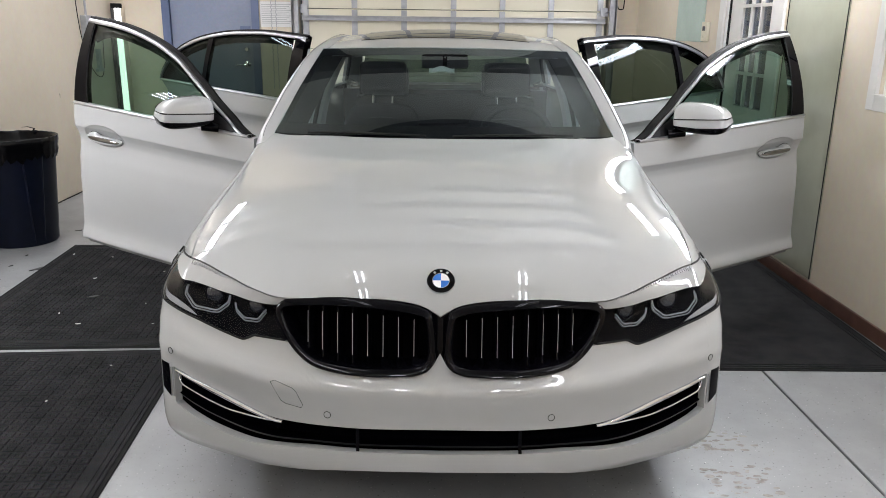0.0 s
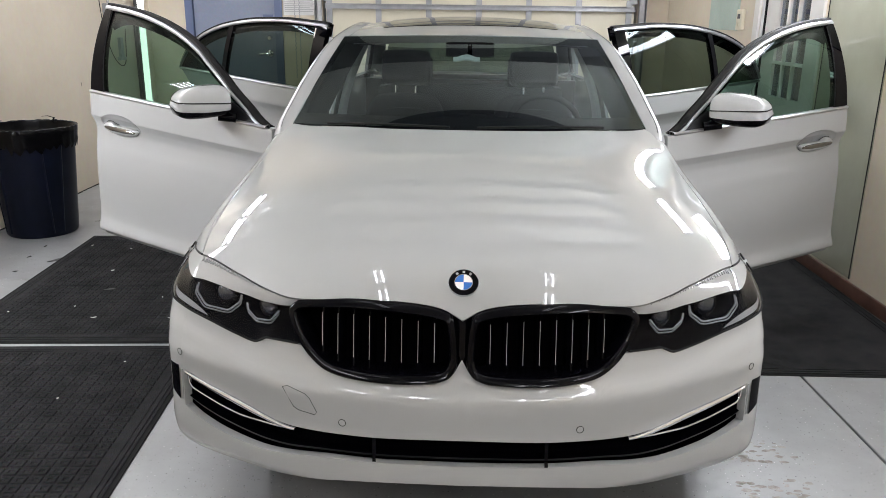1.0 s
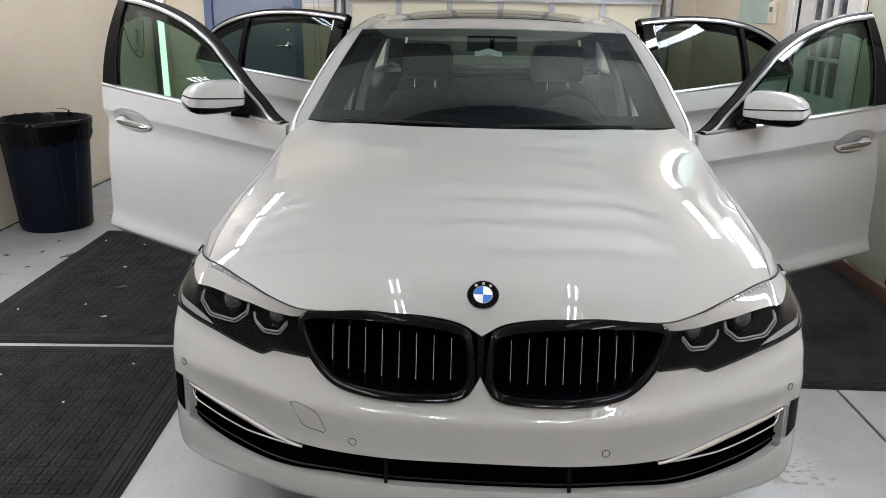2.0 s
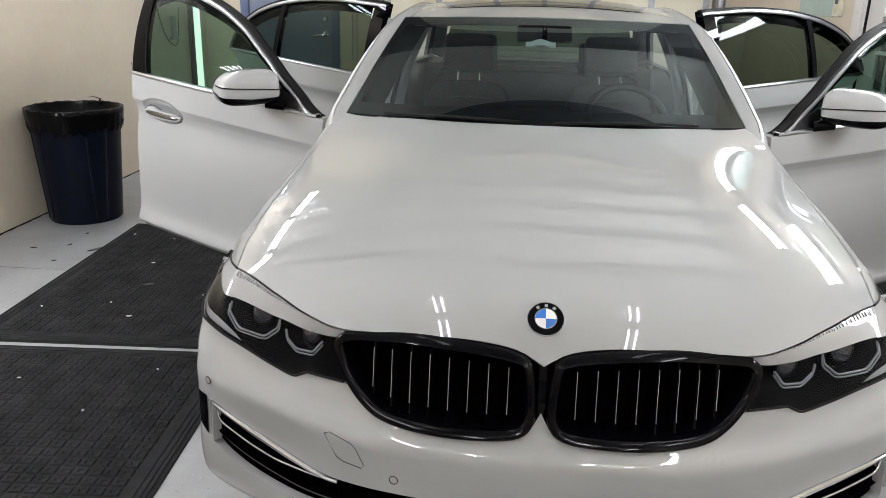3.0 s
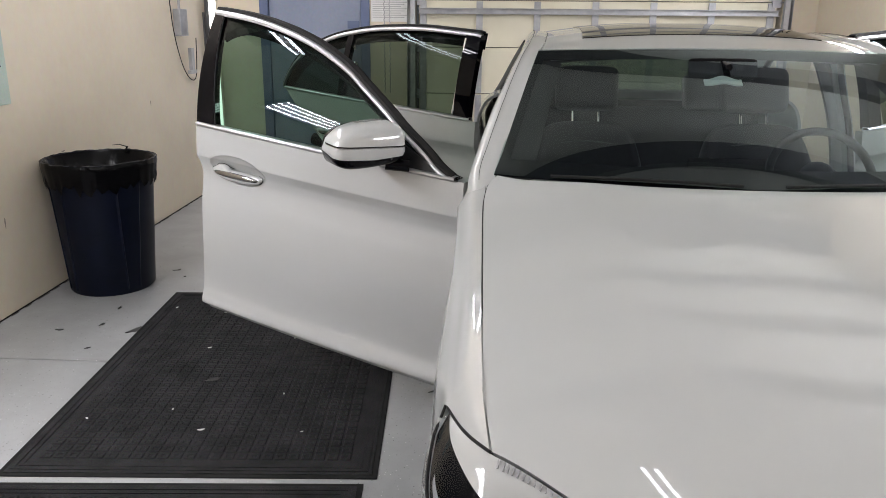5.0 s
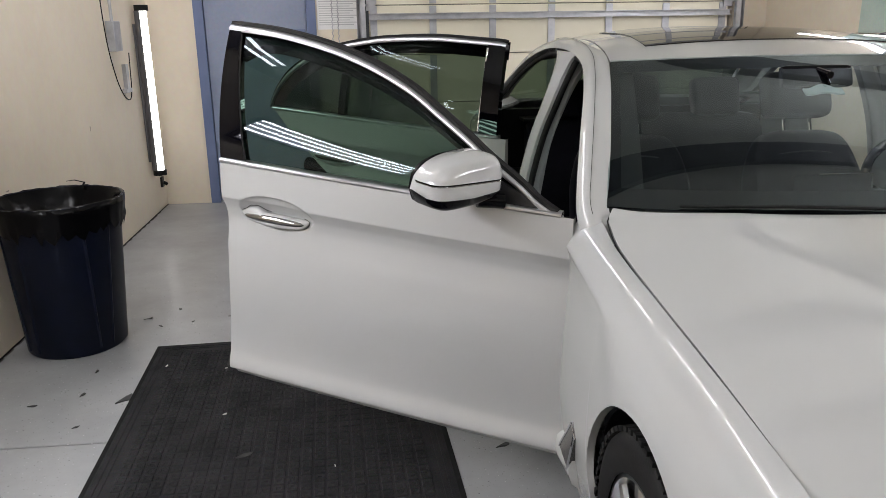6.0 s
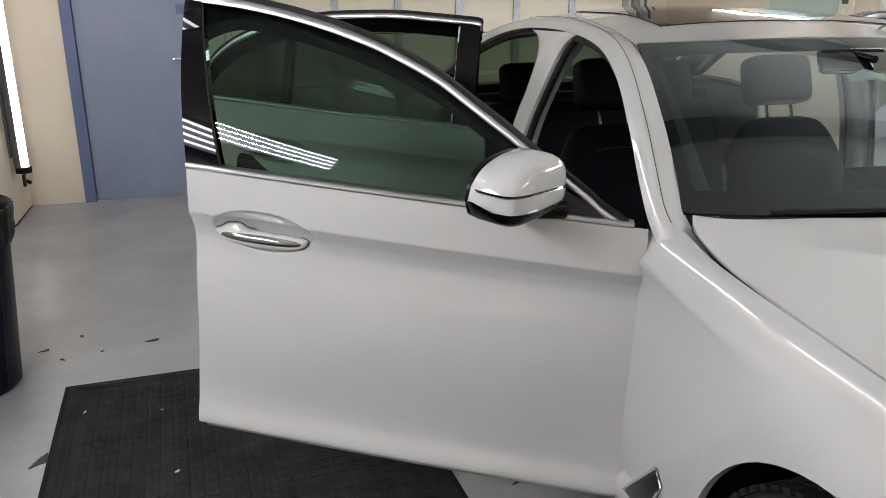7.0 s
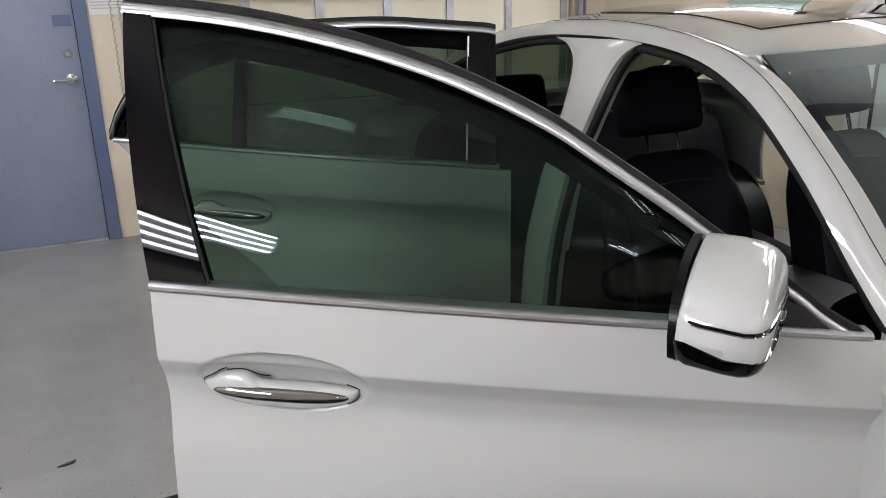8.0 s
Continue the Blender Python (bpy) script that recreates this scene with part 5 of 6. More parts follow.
for k in range(4):
    a0 = k * math.pi / 2
    sec = [Vector((0, 0, 0.0052))] + [Vector((0.0232 * math.cos(a), 0.0232 * math.sin(a), 0.0050)) for a in line(a0, a0 + math.pi / 2, 9)]
    part("badge_quarter", Build().add(sec, [tuple([0, i, i + 1]) for i in range(1, 9)]).done("badge_quarter"), EMBLEM_WHITE if k % 2 == 0 else EMBLEM_BLUE, badge)
for a in (55, 90, 125):
    r = 0.0315
    part("badge_mark", Build().box(-0.0035, 0.0035, -0.0035, 0.0035, 0.0, 0.001).done("badge_mark"), CHROME, badge, "", pose(r * math.cos(radians(a)), r * math.sin(radians(a)), 0.0043, 0, 0, a - 90))

# wipers
for s0, s1 in ((-0.10, -0.78), (0.74, 0.05)):
    w = Build().tube([screen_point(s, 0.004 + 0.012 * math.sin(math.pi * (s - s0) / (s1 - s0))) + Vector((0, -0.004, 0.008)) for s in line(s0, s1, 16)], 0.005, 8)
    part("wiper", w.done("wiper"), RUBBER, car, "black windscreen wiper")

# ---- cabin ----
DASH = mottled(principled("dash_black", (0.010, 0.010, 0.011), 0.5), (0.008, 0.008, 0.009), (0.014, 0.014, 0.015), 25.0, bump=0.04, bump_scale=400.0, bump_dist=0.0008)
LINER = mottled(principled("headliner", (0.03, 0.03, 0.032), 0.9), (0.026, 0.026, 0.028), (0.036, 0.036, 0.038), 60.0)
dash_prof = curve((1.50, 0.985), (1.62, 0.990), (1.75, 0.985), (1.86, 0.965), (1.95, 0.90), (1.98, 0.80), (1.985, 0.62))
dash = Build().grid([[Vector((x, y, dash_prof(y) + 0.035 * math.exp(-((x - 0.38) / 0.2) ** 2) * math.exp(-((y - 1.85) / 0.09) ** 2))) for y in line(1.50, 1.985, 24)] for x in line(-0.68, 0.68, 41)])
part("dashboard", dash.done("dashboard", 60), DASH, car, "black dashboard")
part("display", Build().box(-0.13, 0.13, 1.90, 1.915, 0.945, 1.045).done("display"), BLACK_GLOSS, car, "black centre display")
part("centre_console", Build().box(-0.13, 0.13, 1.95, 2.75, 0.25, 0.62).done("centre_console"), DASH, car, "black centre console")
head = Build().grid([[roof_point(s, y) + Vector((0, 0, -0.045)) for y in line(2.20, 3.75, 14)] for s in line(-1, 1, 11)])
part("headliner", head.done("headliner", 60), LINER, car, "dark headliner")
sw = pose(0.38, 2.03, 0.955, 62, 0, 0)
ring_pts = [(0.185 * math.cos(a), 0.185 * math.sin(a), 0) for a in line(0, 2 * math.pi, 49)]
wh = Build().tube(ring_pts, 0.0155, 10, caps=False).tube([(-0.18, 0, 0), (-0.05, -0.01, -0.02)], 0.016, 8).tube([(0.18, 0, 0), (0.05, -0.01, -0.02)], 0.016, 8).tube([(0, -0.18, 0), (0, -0.05, -0.02)], 0.016, 8)
wh.lathe([(0.0, 0.012), (0.055, 0.004), (0.075, -0.02), (0.07, -0.06)], 24)
part("steering_wheel", wh.done("steering_wheel", 60), LEATHER, car, "black leather steering wheel", sw)
part("wheel_insert", Build().tube([(0.176 * math.cos(a), 0.176 * math.sin(a), 0.012) for a in line(3.6, 5.8, 24)], 0.004, 6).done("wheel_insert"), SATIN_CHROME, car, "satin metal wheel insert", sw)


def slab(w, d, h, r=0.05, crown=0.02, n=12):
    """A cushion with rounded edges and a soft crown, standing on z = 0; w along x, d along y."""
    rows = []
    for t in line(-1, 1, n * 2):
        row = []
        for q in range(24):
            a = 2 * math.pi * q / 24
            cx, cz = math.cos(a), math.sin(a)
            e = (1 - abs(t) ** 6) ** 0.4
            row.append(Vector((w / 2 * t, d / 2 * math.copysign(abs(cx) ** 0.45, cx) * (0.85 + 0.15 * e), h / 2 + h / 2 * math.copysign(abs(cz) ** 0.5, cz) * (0.7 + 0.3 * e) + (crown * (1 - t * t) if cz > 0 else 0))))
        rows.append(row)
    return Build().grid(rows, close_v=True).fan(rows[0]).fan(rows[-1])


def seat(x):
    cushion = slab(0.50, 0.52, 0.16).done("seat_cushion", 60)
    part("seat_cushion", cushion, LEATHER, car, "black leather seat cushion", pose(x, 2.42, 0.34, 6, 0, 0))
    # back with wide shoulders and side wings; the headrest stands above it on two posts
    half = curve((0.0, 0.235), (0.20, 0.262), (0.42, 0.258), (0.54, 0.235), (0.61, 0.205), (0.645, 0.165), (0.66, 0.10))
    deep = curve((0.0, 0.075), (0.45, 0.07), (0.58, 0.055), (0.645, 0.036), (0.66, 0.012))
    lie = pose(x, 2.66, 0.42, -17, 0, 0)
    rows = []
    for h in line(0.0, 0.55, 22) + [0.57, 0.59, 0.61, 0.625, 0.635, 0.645, 0.652, 0.657, 0.66]:
        ring = []
        for q in range(32):
            a = 2 * math.pi * q / 32
            c, v = math.cos(a), math.sin(a)
            wing = 0.035 * math.exp(-((abs(c) - 0.86) / 0.16) ** 2) * min(max((0.62 - h) / 0.2, 0), 1) if v < 0 else 0.0
            ring.append(Vector((half(h) * math.copysign(abs(c) ** 0.55, c), deep(h) * math.copysign(abs(v) ** 0.6, v) - wing, h)))
        rows.append(ring)
    part("seat_back", Build().grid(rows, close_v=True).fan(rows[0]).fan(rows[-1]).done("seat_back", 60), LEATHER, car, "black leather seat back with side wings", lie)
    part("seat_seam", Build().tube([Vector((0.20 * c, -0.058 * (1 - abs(c) ** 3) ** 0.5 - 0.004, 0.53 + 0.03 * (1 - c * c))) for c in line(-1, 1, 21)], 0.003, 6).done("seat_seam"), DASH, car, "sewn seam across the seat", lie)
    for s in (-1, 1):
        part("headrest_post", Build().tube([(s * 0.06, 0.0, 0.64), (s * 0.06, 0.006, 0.76)], 0.0065, 8).done("headrest_post"), CHROME, car, "chrome headrest post", lie)
    part("headrest", slab(0.285, 0.20, 0.115, crown=0.015).done("headrest", 60), LEATHER, car, "black leather headrest", lie @ pose(0, 0.065, 0.815, 88, 0, 0))


for x in (-0.385, 0.385):
    seat(x)
part("rear_bench", slab(1.30, 0.50, 0.17, crown=0.01).done("rear_bench", 60), LEATHER, car, "black leather rear bench", pose(0, 3.35, 0.34, 6, 0, 0))
part("rear_backrest", slab(1.32, 0.62, 0.16, crown=0.0).done("rear_backrest", 60), LEATHER, car, "black leather rear backrest", pose(0, 3.70, 0.74, 66, 0, 0) @ pose(0, 0, -0.08))
for x in (-0.40, 0.40):
    part("rear_headrest", slab(0.26, 0.21, 0.09).done("rear_headrest", 60), LEATHER, car, "black rear headrest", pose(x, 3.80, 1.115, 75, 0, 0) @ pose(0, 0, -0.04))
part("parcel_shelf", Build().box(-0.66, 0.66, 3.84, 4.32, 0.995, 1.01).done("parcel_shelf"), DASH, car, "black parcel shelf")
part("interior_mirror", slab(0.24, 0.075, 0.03, crown=0.0).tube([(0, 0.02, 0.02), (0, -0.02, 0.10)], 0.012, 8).done("interior_mirror", 60), BLACK_GLOSS, car, "black interior mirror", pose(0, 2.09, 1.335, 70, 0, 0))
stk = Build().grid([[Vector((x, y0, 0.004 * math.cos(x * 60))) for y0 in (-0.018, 0.018 + 0.006 * math.cos(x * 55))] for x in line(-0.065, 0.065, 15)])
thicken(part("windscreen_tag", stk.done("windscreen_tag"), principled("tag_plastic", (0.55, 0.60, 0.57), 0.4), car, "pale plastic tag on the windscreen", pose(-0.016, 1.992, 1.300, 32, 0, 0)), 0.006)
# pale trim inside the centre pillars
for sg in (1, -1):
    tp = spline([(sg * 0.585, 2.78, 1.40), (sg * 0.66, 2.80, 1.27), (sg * 0.745, 2.82, 1.05), (sg * 0.79, 2.83, 0.8)], 14)
    part("pillar_trim", Build().tube(tp, 0.045, 8, flat=0.6, up=(1, 0, 0)).done("pillar_trim", 60), principled("pillar_cloth", (0.42, 0.42, 0.41), 0.9), car, "pale grey pillar trim")


# ---- things in the room ----
def mat_material():
    m = principled("charcoal_mat", (0.018, 0.018, 0.019), 0.75, spec=0.10)
    return mottled(m, (0.011, 0.011, 0.012), (0.024, 0.024, 0.025), 7.0, bump=0.9, bump_scale=300.0, bump_dist=0.004, fine=0.75)


MAT = mat_material()
MAT_EDGE = mottled(principled("mat_rubber_edge", (0.012, 0.012, 0.012), 0.9, spec=0.1), (0.010, 0.010, 0.010), (0.016, 0.016, 0.016), 20.0)


def floor_mat(m, x0, x1, y0, y1, pitch, label):
    mat = empty("floor_mat", m, label, "floor mat", "charcoal floor mats")
    border = 0.035
    edge = Build().box(x0, x1, y0, y1, 0.0006, 0.0045)
    bevel(part("rubber_edge", edge.done("rubber_edge"), MAT_EDGE, mat, "thin black rubber edge"), 0.002, 1)
    part("mat_base", Build().box(x0 + 0.02, x1 - 0.02, y0 + 0.02, y1 - 0.02, 0.0046, 0.0075).done("mat_base"), MAT, mat, "charcoal pile base")
    for k in range(2):
        d = border + 0.022 * k
        r = Build()
        for a, b, c, e in ((x0 + d, x1 - d, y0 + d, y0 + d + 0.012), (x0 + d, x1 - d, y1 - d - 0.012, y1 - d), (x0 + d, x0 + d + 0.012, y0 + d + 0.012, y1 - d - 0.012), (x1 - d - 0.012, x1 - d, y0 + d + 0.012, y1 - d - 0.012)):
            r.box(a, b, c, e, 0.0075, 0.0105)
        part("border_rib", r.done("border_rib"), MAT, mat)
    if pitch:
        rng = random.Random(7)
        tiles = Build()
        nx, ny = int((x1 - x0 - 0.16) / pitch), int((y1 - y0 - 0.16) / pitch)
        ox, oy = (x0 + x1) / 2 - nx * pitch / 2, (y0 + y1) / 2 - ny * pitch / 2
        for i in range(nx):
            for j in range(ny):
                h = 0.0118 + rng.uniform(-0.0008, 0.0010)
                u0, v0 = ox + (i + 0.5) * pitch, oy + (j + 0.5) * pitch
                ring = []
                for half, z in ((0.42, 0.0074), (0.36, h), (0.20, h), (0.14, 0.0088)):
                    ring += [(u0 + a * half * pitch, v0 + b * half * pitch, z) for a, b in ((-1, -1), (1, -1), (1, 1), (-1, 1))]
                tiles.add(ring, [(4 * k + q, 4 * k + (q + 1) % 4, 4 * k + 4 + (q + 1) % 4, 4 * k + 4 + q) for k in range(3) for q in range(4)] + [(12, 13, 14, 15)])
        t = part("square_tread", tiles.done("square_tread", 20, False), MAT, mat, "raised square tread pattern")
        t["kind"] = "stuff"
    return mat


floor_mat(pose(-1.175, 1.446, 0, 0, 0, 3.9), -1.30, 0.0, 0.0, 1.86, 0.046, "charcoal floor mat with a fine square pattern beside the car")
floor_mat(pose(-1.215, 1.415, 0, 0, 0, 4.3), -1.30, 0.0, -1.86, 0.0, 0.050, "charcoal floor mat with raised squares, near the bumper")
floor_mat(pose(0, 0, 0, 0, 0, 0.8), 0.95, 2.20, 1.235, 3.10, 0.0, "plain dark floor mat by the brown baseboard")

# waste bin with a black liner
bx, by = -3.02, 3.33
bin_ = empty("waste_bin", pose(bx, by, 0), "navy plastic waste bin with a black bag liner", "waste bin")
H = 0.75
prof = [(0.0, 0.012), (0.205, 0.012), (0.222, 0.0), (0.232, 0.012), (0.278, H - 0.07), (0.290, H - 0.068), (0.293, H - 0.02), (0.300, H - 0.012), (0.300, H), (0.288, H), (0.280, H - 0.06), (0.225, 0.03), (0.0, 0.03)]
part("body", Build().lathe(prof, 56).done("body", 40), NAVY_BIN, bin_, "ribbed navy plastic tub")
for k in range(4):
    a = radians(10 + 90 * k)
    rib = Build()
    w = 0.15
    rows = []
    for z in line(0.03, H - 0.12, 8):
        r = 0.232 + (0.278 - 0.232) * (z - 0.012) / (H - 0.082)
        rows.append([Vector(((r + o) * math.cos(a + d), (r + o) * math.sin(a + d), z)) for d, o in ((-w / r - 0.02, -0.002), (-w / r, 0.006), (w / r, 0.006), (w / r + 0.02, -0.002))])
    part("rib", rib.grid(rows).done("rib", 40), NAVY_BIN, bin_)
rng = random.Random(3)
rows = []
prs = [(0.225, H - 0.25, 0.010), (0.245, H - 0.12, 0.010), (0.274, H - 0.02, 0.005), (0.292, H + 0.003, 0.002), (0.3035, H - 0.002, 0.001), (0.3025, H - 0.03, 0.002), (0.297, H - 0.06, 0.004), (0.293, H - 0.095, 0.009), (0.291, H - 0.13, 0.011)]
for r, z, wob in prs:
    row = []
    for k in range(96):
        a = 2 * math.pi * k / 96
        n_ = noise.noise(Vector((math.cos(a) * 4, math.sin(a) * 4, z * 5))) + 0.6 * noise.noise(Vector((math.cos(a) * 11, math.sin(a) * 11, z * 9))) + 0.5 * math.sin(31 * a + 4 * noise.noise(Vector((math.cos(a) * 3, math.sin(a) * 3, 1.0))))
        row.append(Vector(((r + wob * n_) * math.cos(a), (r + wob * n_) * math.sin(a), z + (0.040 * n_ if z < H - 0.08 else 0.003 * n_))))
    rows.append(row)
bag = part("bag_liner", Build().grid(rows, close_v=True).done("bag_liner", 70), BAG, bin_, "crumpled black bag folded over the rim")
floor_bag = Build().grid([[Vector((r * math.cos(a), r * math.sin(a), H - 0.30 + 0.05 * noise.noise(Vector((r * 9 * math.cos(a), r * 9 * math.sin(a), 2.0))))) for a in line(0, 2 * math.pi, 33)] for r in line(0.001, 0.238, 9)])
part("bag_bottom", floor_bag.done("bag_bottom", 60), BAG, bin_)
part("bag_tail", Build().tube([(0.02, 0.265, H - 0.01), (0.03, 0.28, H + 0.018), (-0.02, 0.285, H + 0.03), (-0.06, 0.28, H + 0.026)], lambda t: 0.010 - 0.006 * t, 6, flat=0.4).done("bag_tail"), BAG, bin_, "twisted bag corner")


def wall_thing(name, label, category, u, v, z, side):
    """A thing on a side wall: its local x runs out from the wall, y along it."""
    turn = 0 if side < 0 else 180
    return empty(name, ROOM @ pose(LEFT if side < 0 else RIGHT, v, z, 0, 0, turn), label, category)


TEAL = mottled(principled("pale_teal_paint", (0.42, 0.52, 0.47), 0.45), (0.38, 0.48, 0.43), (0.46, 0.56, 0.51), 3.0, fine=0.15)
pb = wall_thing("notice_board", "pale teal panel with dark marks on the cream wall", "wall panel", 0, 2.86, 1.07, -1)
bevel(part("board", Build().box(0.001, 0.018, -0.34, 0.27, 0, 0.85).done("board"), TEAL, pb), 0.003)
for y, z, s in ((0.19, 0.33, 0.02), (0.20, 0.20, 0.025), (-0.02, 0.35, 0.02), (-0.03, 0.18, 0.02), (0.14, 0.02, 0.012)):
    part("mark", Build().tube([(0.0185, y - s, z), (0.021, y, z + s * 0.5), (0.0185, y + s * 0.6, z - s * 0.4)], 0.006, 6).done("mark"), INK, pb, "small dark clip")
pc = wall_thing("notice_board", "pale teal panel on the cream wall near the corner", "wall panel", 0, 4.86, 1.42, 1)
bevel(part("board", Build().box(0.001, 0.018, -0.34, 0.34, 0, 0.9).done("board"), TEAL, pc), 0.003)

# upright tube lamp with its cord
LAMP_V = 6.18
ul = wall_thing("wall_tube_lamp", "upright lit work tube lamp hung on the wall", "wall lamp", 0, LAMP_V, 0.36, -1)
part("tube", Build().tube([(0.085, 0.0, 0.03), (0.085, 0.0, 1.30)], 0.032, 16).done("tube"), WALL_TUBE, ul, "glowing frosted tube")
part("end_cap", Build().tube([(0.078, 0, -0.012), (0.078, 0, 0.029)], 0.054, 16).done("end_cap"), RUBBER, ul, "black end cap")
part("end_cap", Build().tube([(0.078, 0, 1.301), (0.078, 0, 1.345)], 0.054, 16).done("end_cap"), RUBBER, ul, "black end cap")
part("back_rail", Build().grid([[Vector((0.072 + 0.052 * math.cos(a), 0.052 * math.sin(a), z)) for a in line(1.7, 4.75, 12)] for z in (0.03, 1.30)]).box(0.002, 0.02, -0.018, 0.018, 0.1, 1.2).done("back_rail"), BEAM, ul, "dark grey half-round lamp housing")
part("cord", Build().tube(spline([(0.03, 0.03, 0.68), (0.05, 0.10, 0.50), (0.06, 0.17, 0.26), (0.05, 0.20, 0.10), (0.03, 0.14, 0.02), (0.03, 0.04, -0.005)], 40), 0.008, 6).done("cord"), PAPER, ul, "hanging white cord")
ju = wall_thing("junction_box", "small grey electrical box with a black cable", "electrical box", 0, 5.55, 1.37, -1)
bevel(part("box", Build().box(0.001, 0.06, -0.07, 0.09, 0.0, 0.21).done("box"), GALV, ju), 0.006)
part("cable", Build().tube(spline([(0.02, -0.02, 0.85), (0.02, -0.16, 0.55), (0.02, -0.14, 0.10), (0.025, -0.04, -0.18), (0.03, 0.08, -0.32), (0.03, 0.22, -0.36), (0.02, 0.32, -0.28), (0.02, 0.36, -0.02)], 50), 0.0042, 6).done("cable"), RUBBER, ju, "loose black cable")
part("conduit", Build().tube([(0.03, 0.0, 0.21), (0.03, 0.0, 1.6)], 0.011, 8).done("conduit"), GALV, ju, "steel conduit")
part("bracket", Build().box(0.001, 0.03, 0.16, 0.30, -0.31, -0.28).box(0.001, 0.03, 0.20, 0.26, -0.28, -0.10).done("bracket"), GALV, ju, "small steel bracket")
so = wall_thing("wall_socket", "small dark socket low on the wall", "socket", 0, 6.47, 0.19, -1)
bevel(part("plate", Build().box(0.001, 0.02, -0.03, 0.03, 0, 0.09).done("plate"), BLACK_SATIN, so), 0.004)
part("plug", Build().tube([(0.021, 0.0, 0.04), (0.05, 0.01, 0.02)], 0.014, 8).done("plug"), RUBBER, so)

# sheets of paper beside the blue door
for x, z, w, h, n_lines in ((-1.635, 1.495, 0.355, 0.26, 11), (-1.62, 1.80, 0.25, 0.30, 10)):
    sh = empty("notice_sheet", ROOM @ pose(x, BACK, z), "white printed notice sheet taped to the wall", "notice", "notices by the blue door")
    part("sheet", Build().box(-w / 2, w / 2, -0.0035, -0.001, 0, h).done("sheet"), PAPER, sh)
    for k in range(n_lines):
        zz = h - 0.03 - k * (h - 0.05) / n_lines
        part("text_bar", Build().box(-w / 2 + 0.015, w / 2 - 0.015 - 0.03 * ((k * 7) % 3), -0.0042, -0.0036, zz - 0.003, zz + 0.003).done("text_bar"), principled("faint_ink", (0.45, 0.45, 0.46), 0.8) if k == 0 else bpy.data.materials["faint_ink"], sh)

# glazed white door in the side wall
door_2 = structure("door_2", Build().box(RIGHT + 0.02, RIGHT + 0.06, EY0 + 0.05, EY0 + 0.235, 0.02, EH - 0.04).box(RIGHT + 0.02, RIGHT + 0.06, EY1 - 0.275, EY1 - 0.05, 0.02, EH - 0.04)
                   .box(RIGHT + 0.02, RIGHT + 0.06, EY0 + 0.235, EY1 - 0.275, 0.02, 0.98).box(RIGHT + 0.02, RIGHT + 0.06, EY0 + 0.235, EY1 - 0.275, 1.92, EH - 0.04), WHITE_TRIM, "closed white door with a grid of small panes", "door")
PANE = sheet_glass("door_pane", (0.55, 0.60, 0.70))
gy0, gy1 = EY0 + 0.235, EY1 - 0.275
for i in range(3):
    for j in range(4):
        a, b = gy0 + (gy1 - gy0) * i / 3, gy0 + (gy1 - gy0) * (i + 1) / 3
        c, e = 0.98 + 0.94 * j / 4, 0.98 + 0.94 * (j + 1) / 4
        part("pane", Build().box(RIGHT + 0.036, RIGHT + 0.042, a + 0.006, b - 0.006, c + 0.006, e - 0.006).done("pane"), PANE, door_2)
for i in (1, 2):
    a = gy0 + (gy1 - gy0) * i / 3
    part("glazing_bar", Build().box(RIGHT + 0.016, RIGHT + 0.06, a - 0.011, a + 0.011, 0.98, 1.92).done("glazing_bar"), WHITE_TRIM, door_2)
for j in (1, 2, 3):
    c = 0.98 + 0.94 * j / 4
    part("glazing_bar", Build().box(RIGHT + 0.018, RIGHT + 0.058, gy0, gy1, c - 0.011, c + 0.011).done("glazing_bar"), WHITE_TRIM, door_2)
cas = Build().box(RIGHT - 0.018, RIGHT - 0.001, EY1 + 0.0, EY1 + 0.09, 0.002, EH + 0.08).box(RIGHT - 0.018, RIGHT - 0.001, EY0 - 0.03, EY0, 0.002, EH + 0.08).box(RIGHT - 0.018, RIGHT - 0.001, EY0, EY1, EH, EH + 0.08)
cas.box(RIGHT + 0.001, RIGHT + 0.10, EY1 - 0.045, EY1 - 0.001, 0.002, EH - 0.001).box(RIGHT + 0.001, RIGHT + 0.10, EY0 + 0.001, EY0 + 0.045, 0.002, EH - 0.001)
part("casing", cas.done("casing"), WHITE_TRIM, door_2, "white door casing")
part("weather_strip", Build().box(RIGHT + 0.008, RIGHT + 0.0195, EY1 - 0.062, EY1 - 0.046, 0.02, EH - 0.05).done("weather_strip"), RUBBER, door_2, "dark weather strip")
# night-dark space behind the glazing
structure("backdrop", Build().box(RIGHT + 0.9, RIGHT + 0.95, -0.6, 5.6, 0, TOP), mottled(principled("dusk_blue", (0.10, 0.14, 0.26), 0.8), (0.06, 0.08, 0.16), (0.16, 0.22, 0.38), 1.3), "dim blue space behind the panes", "backdrop")

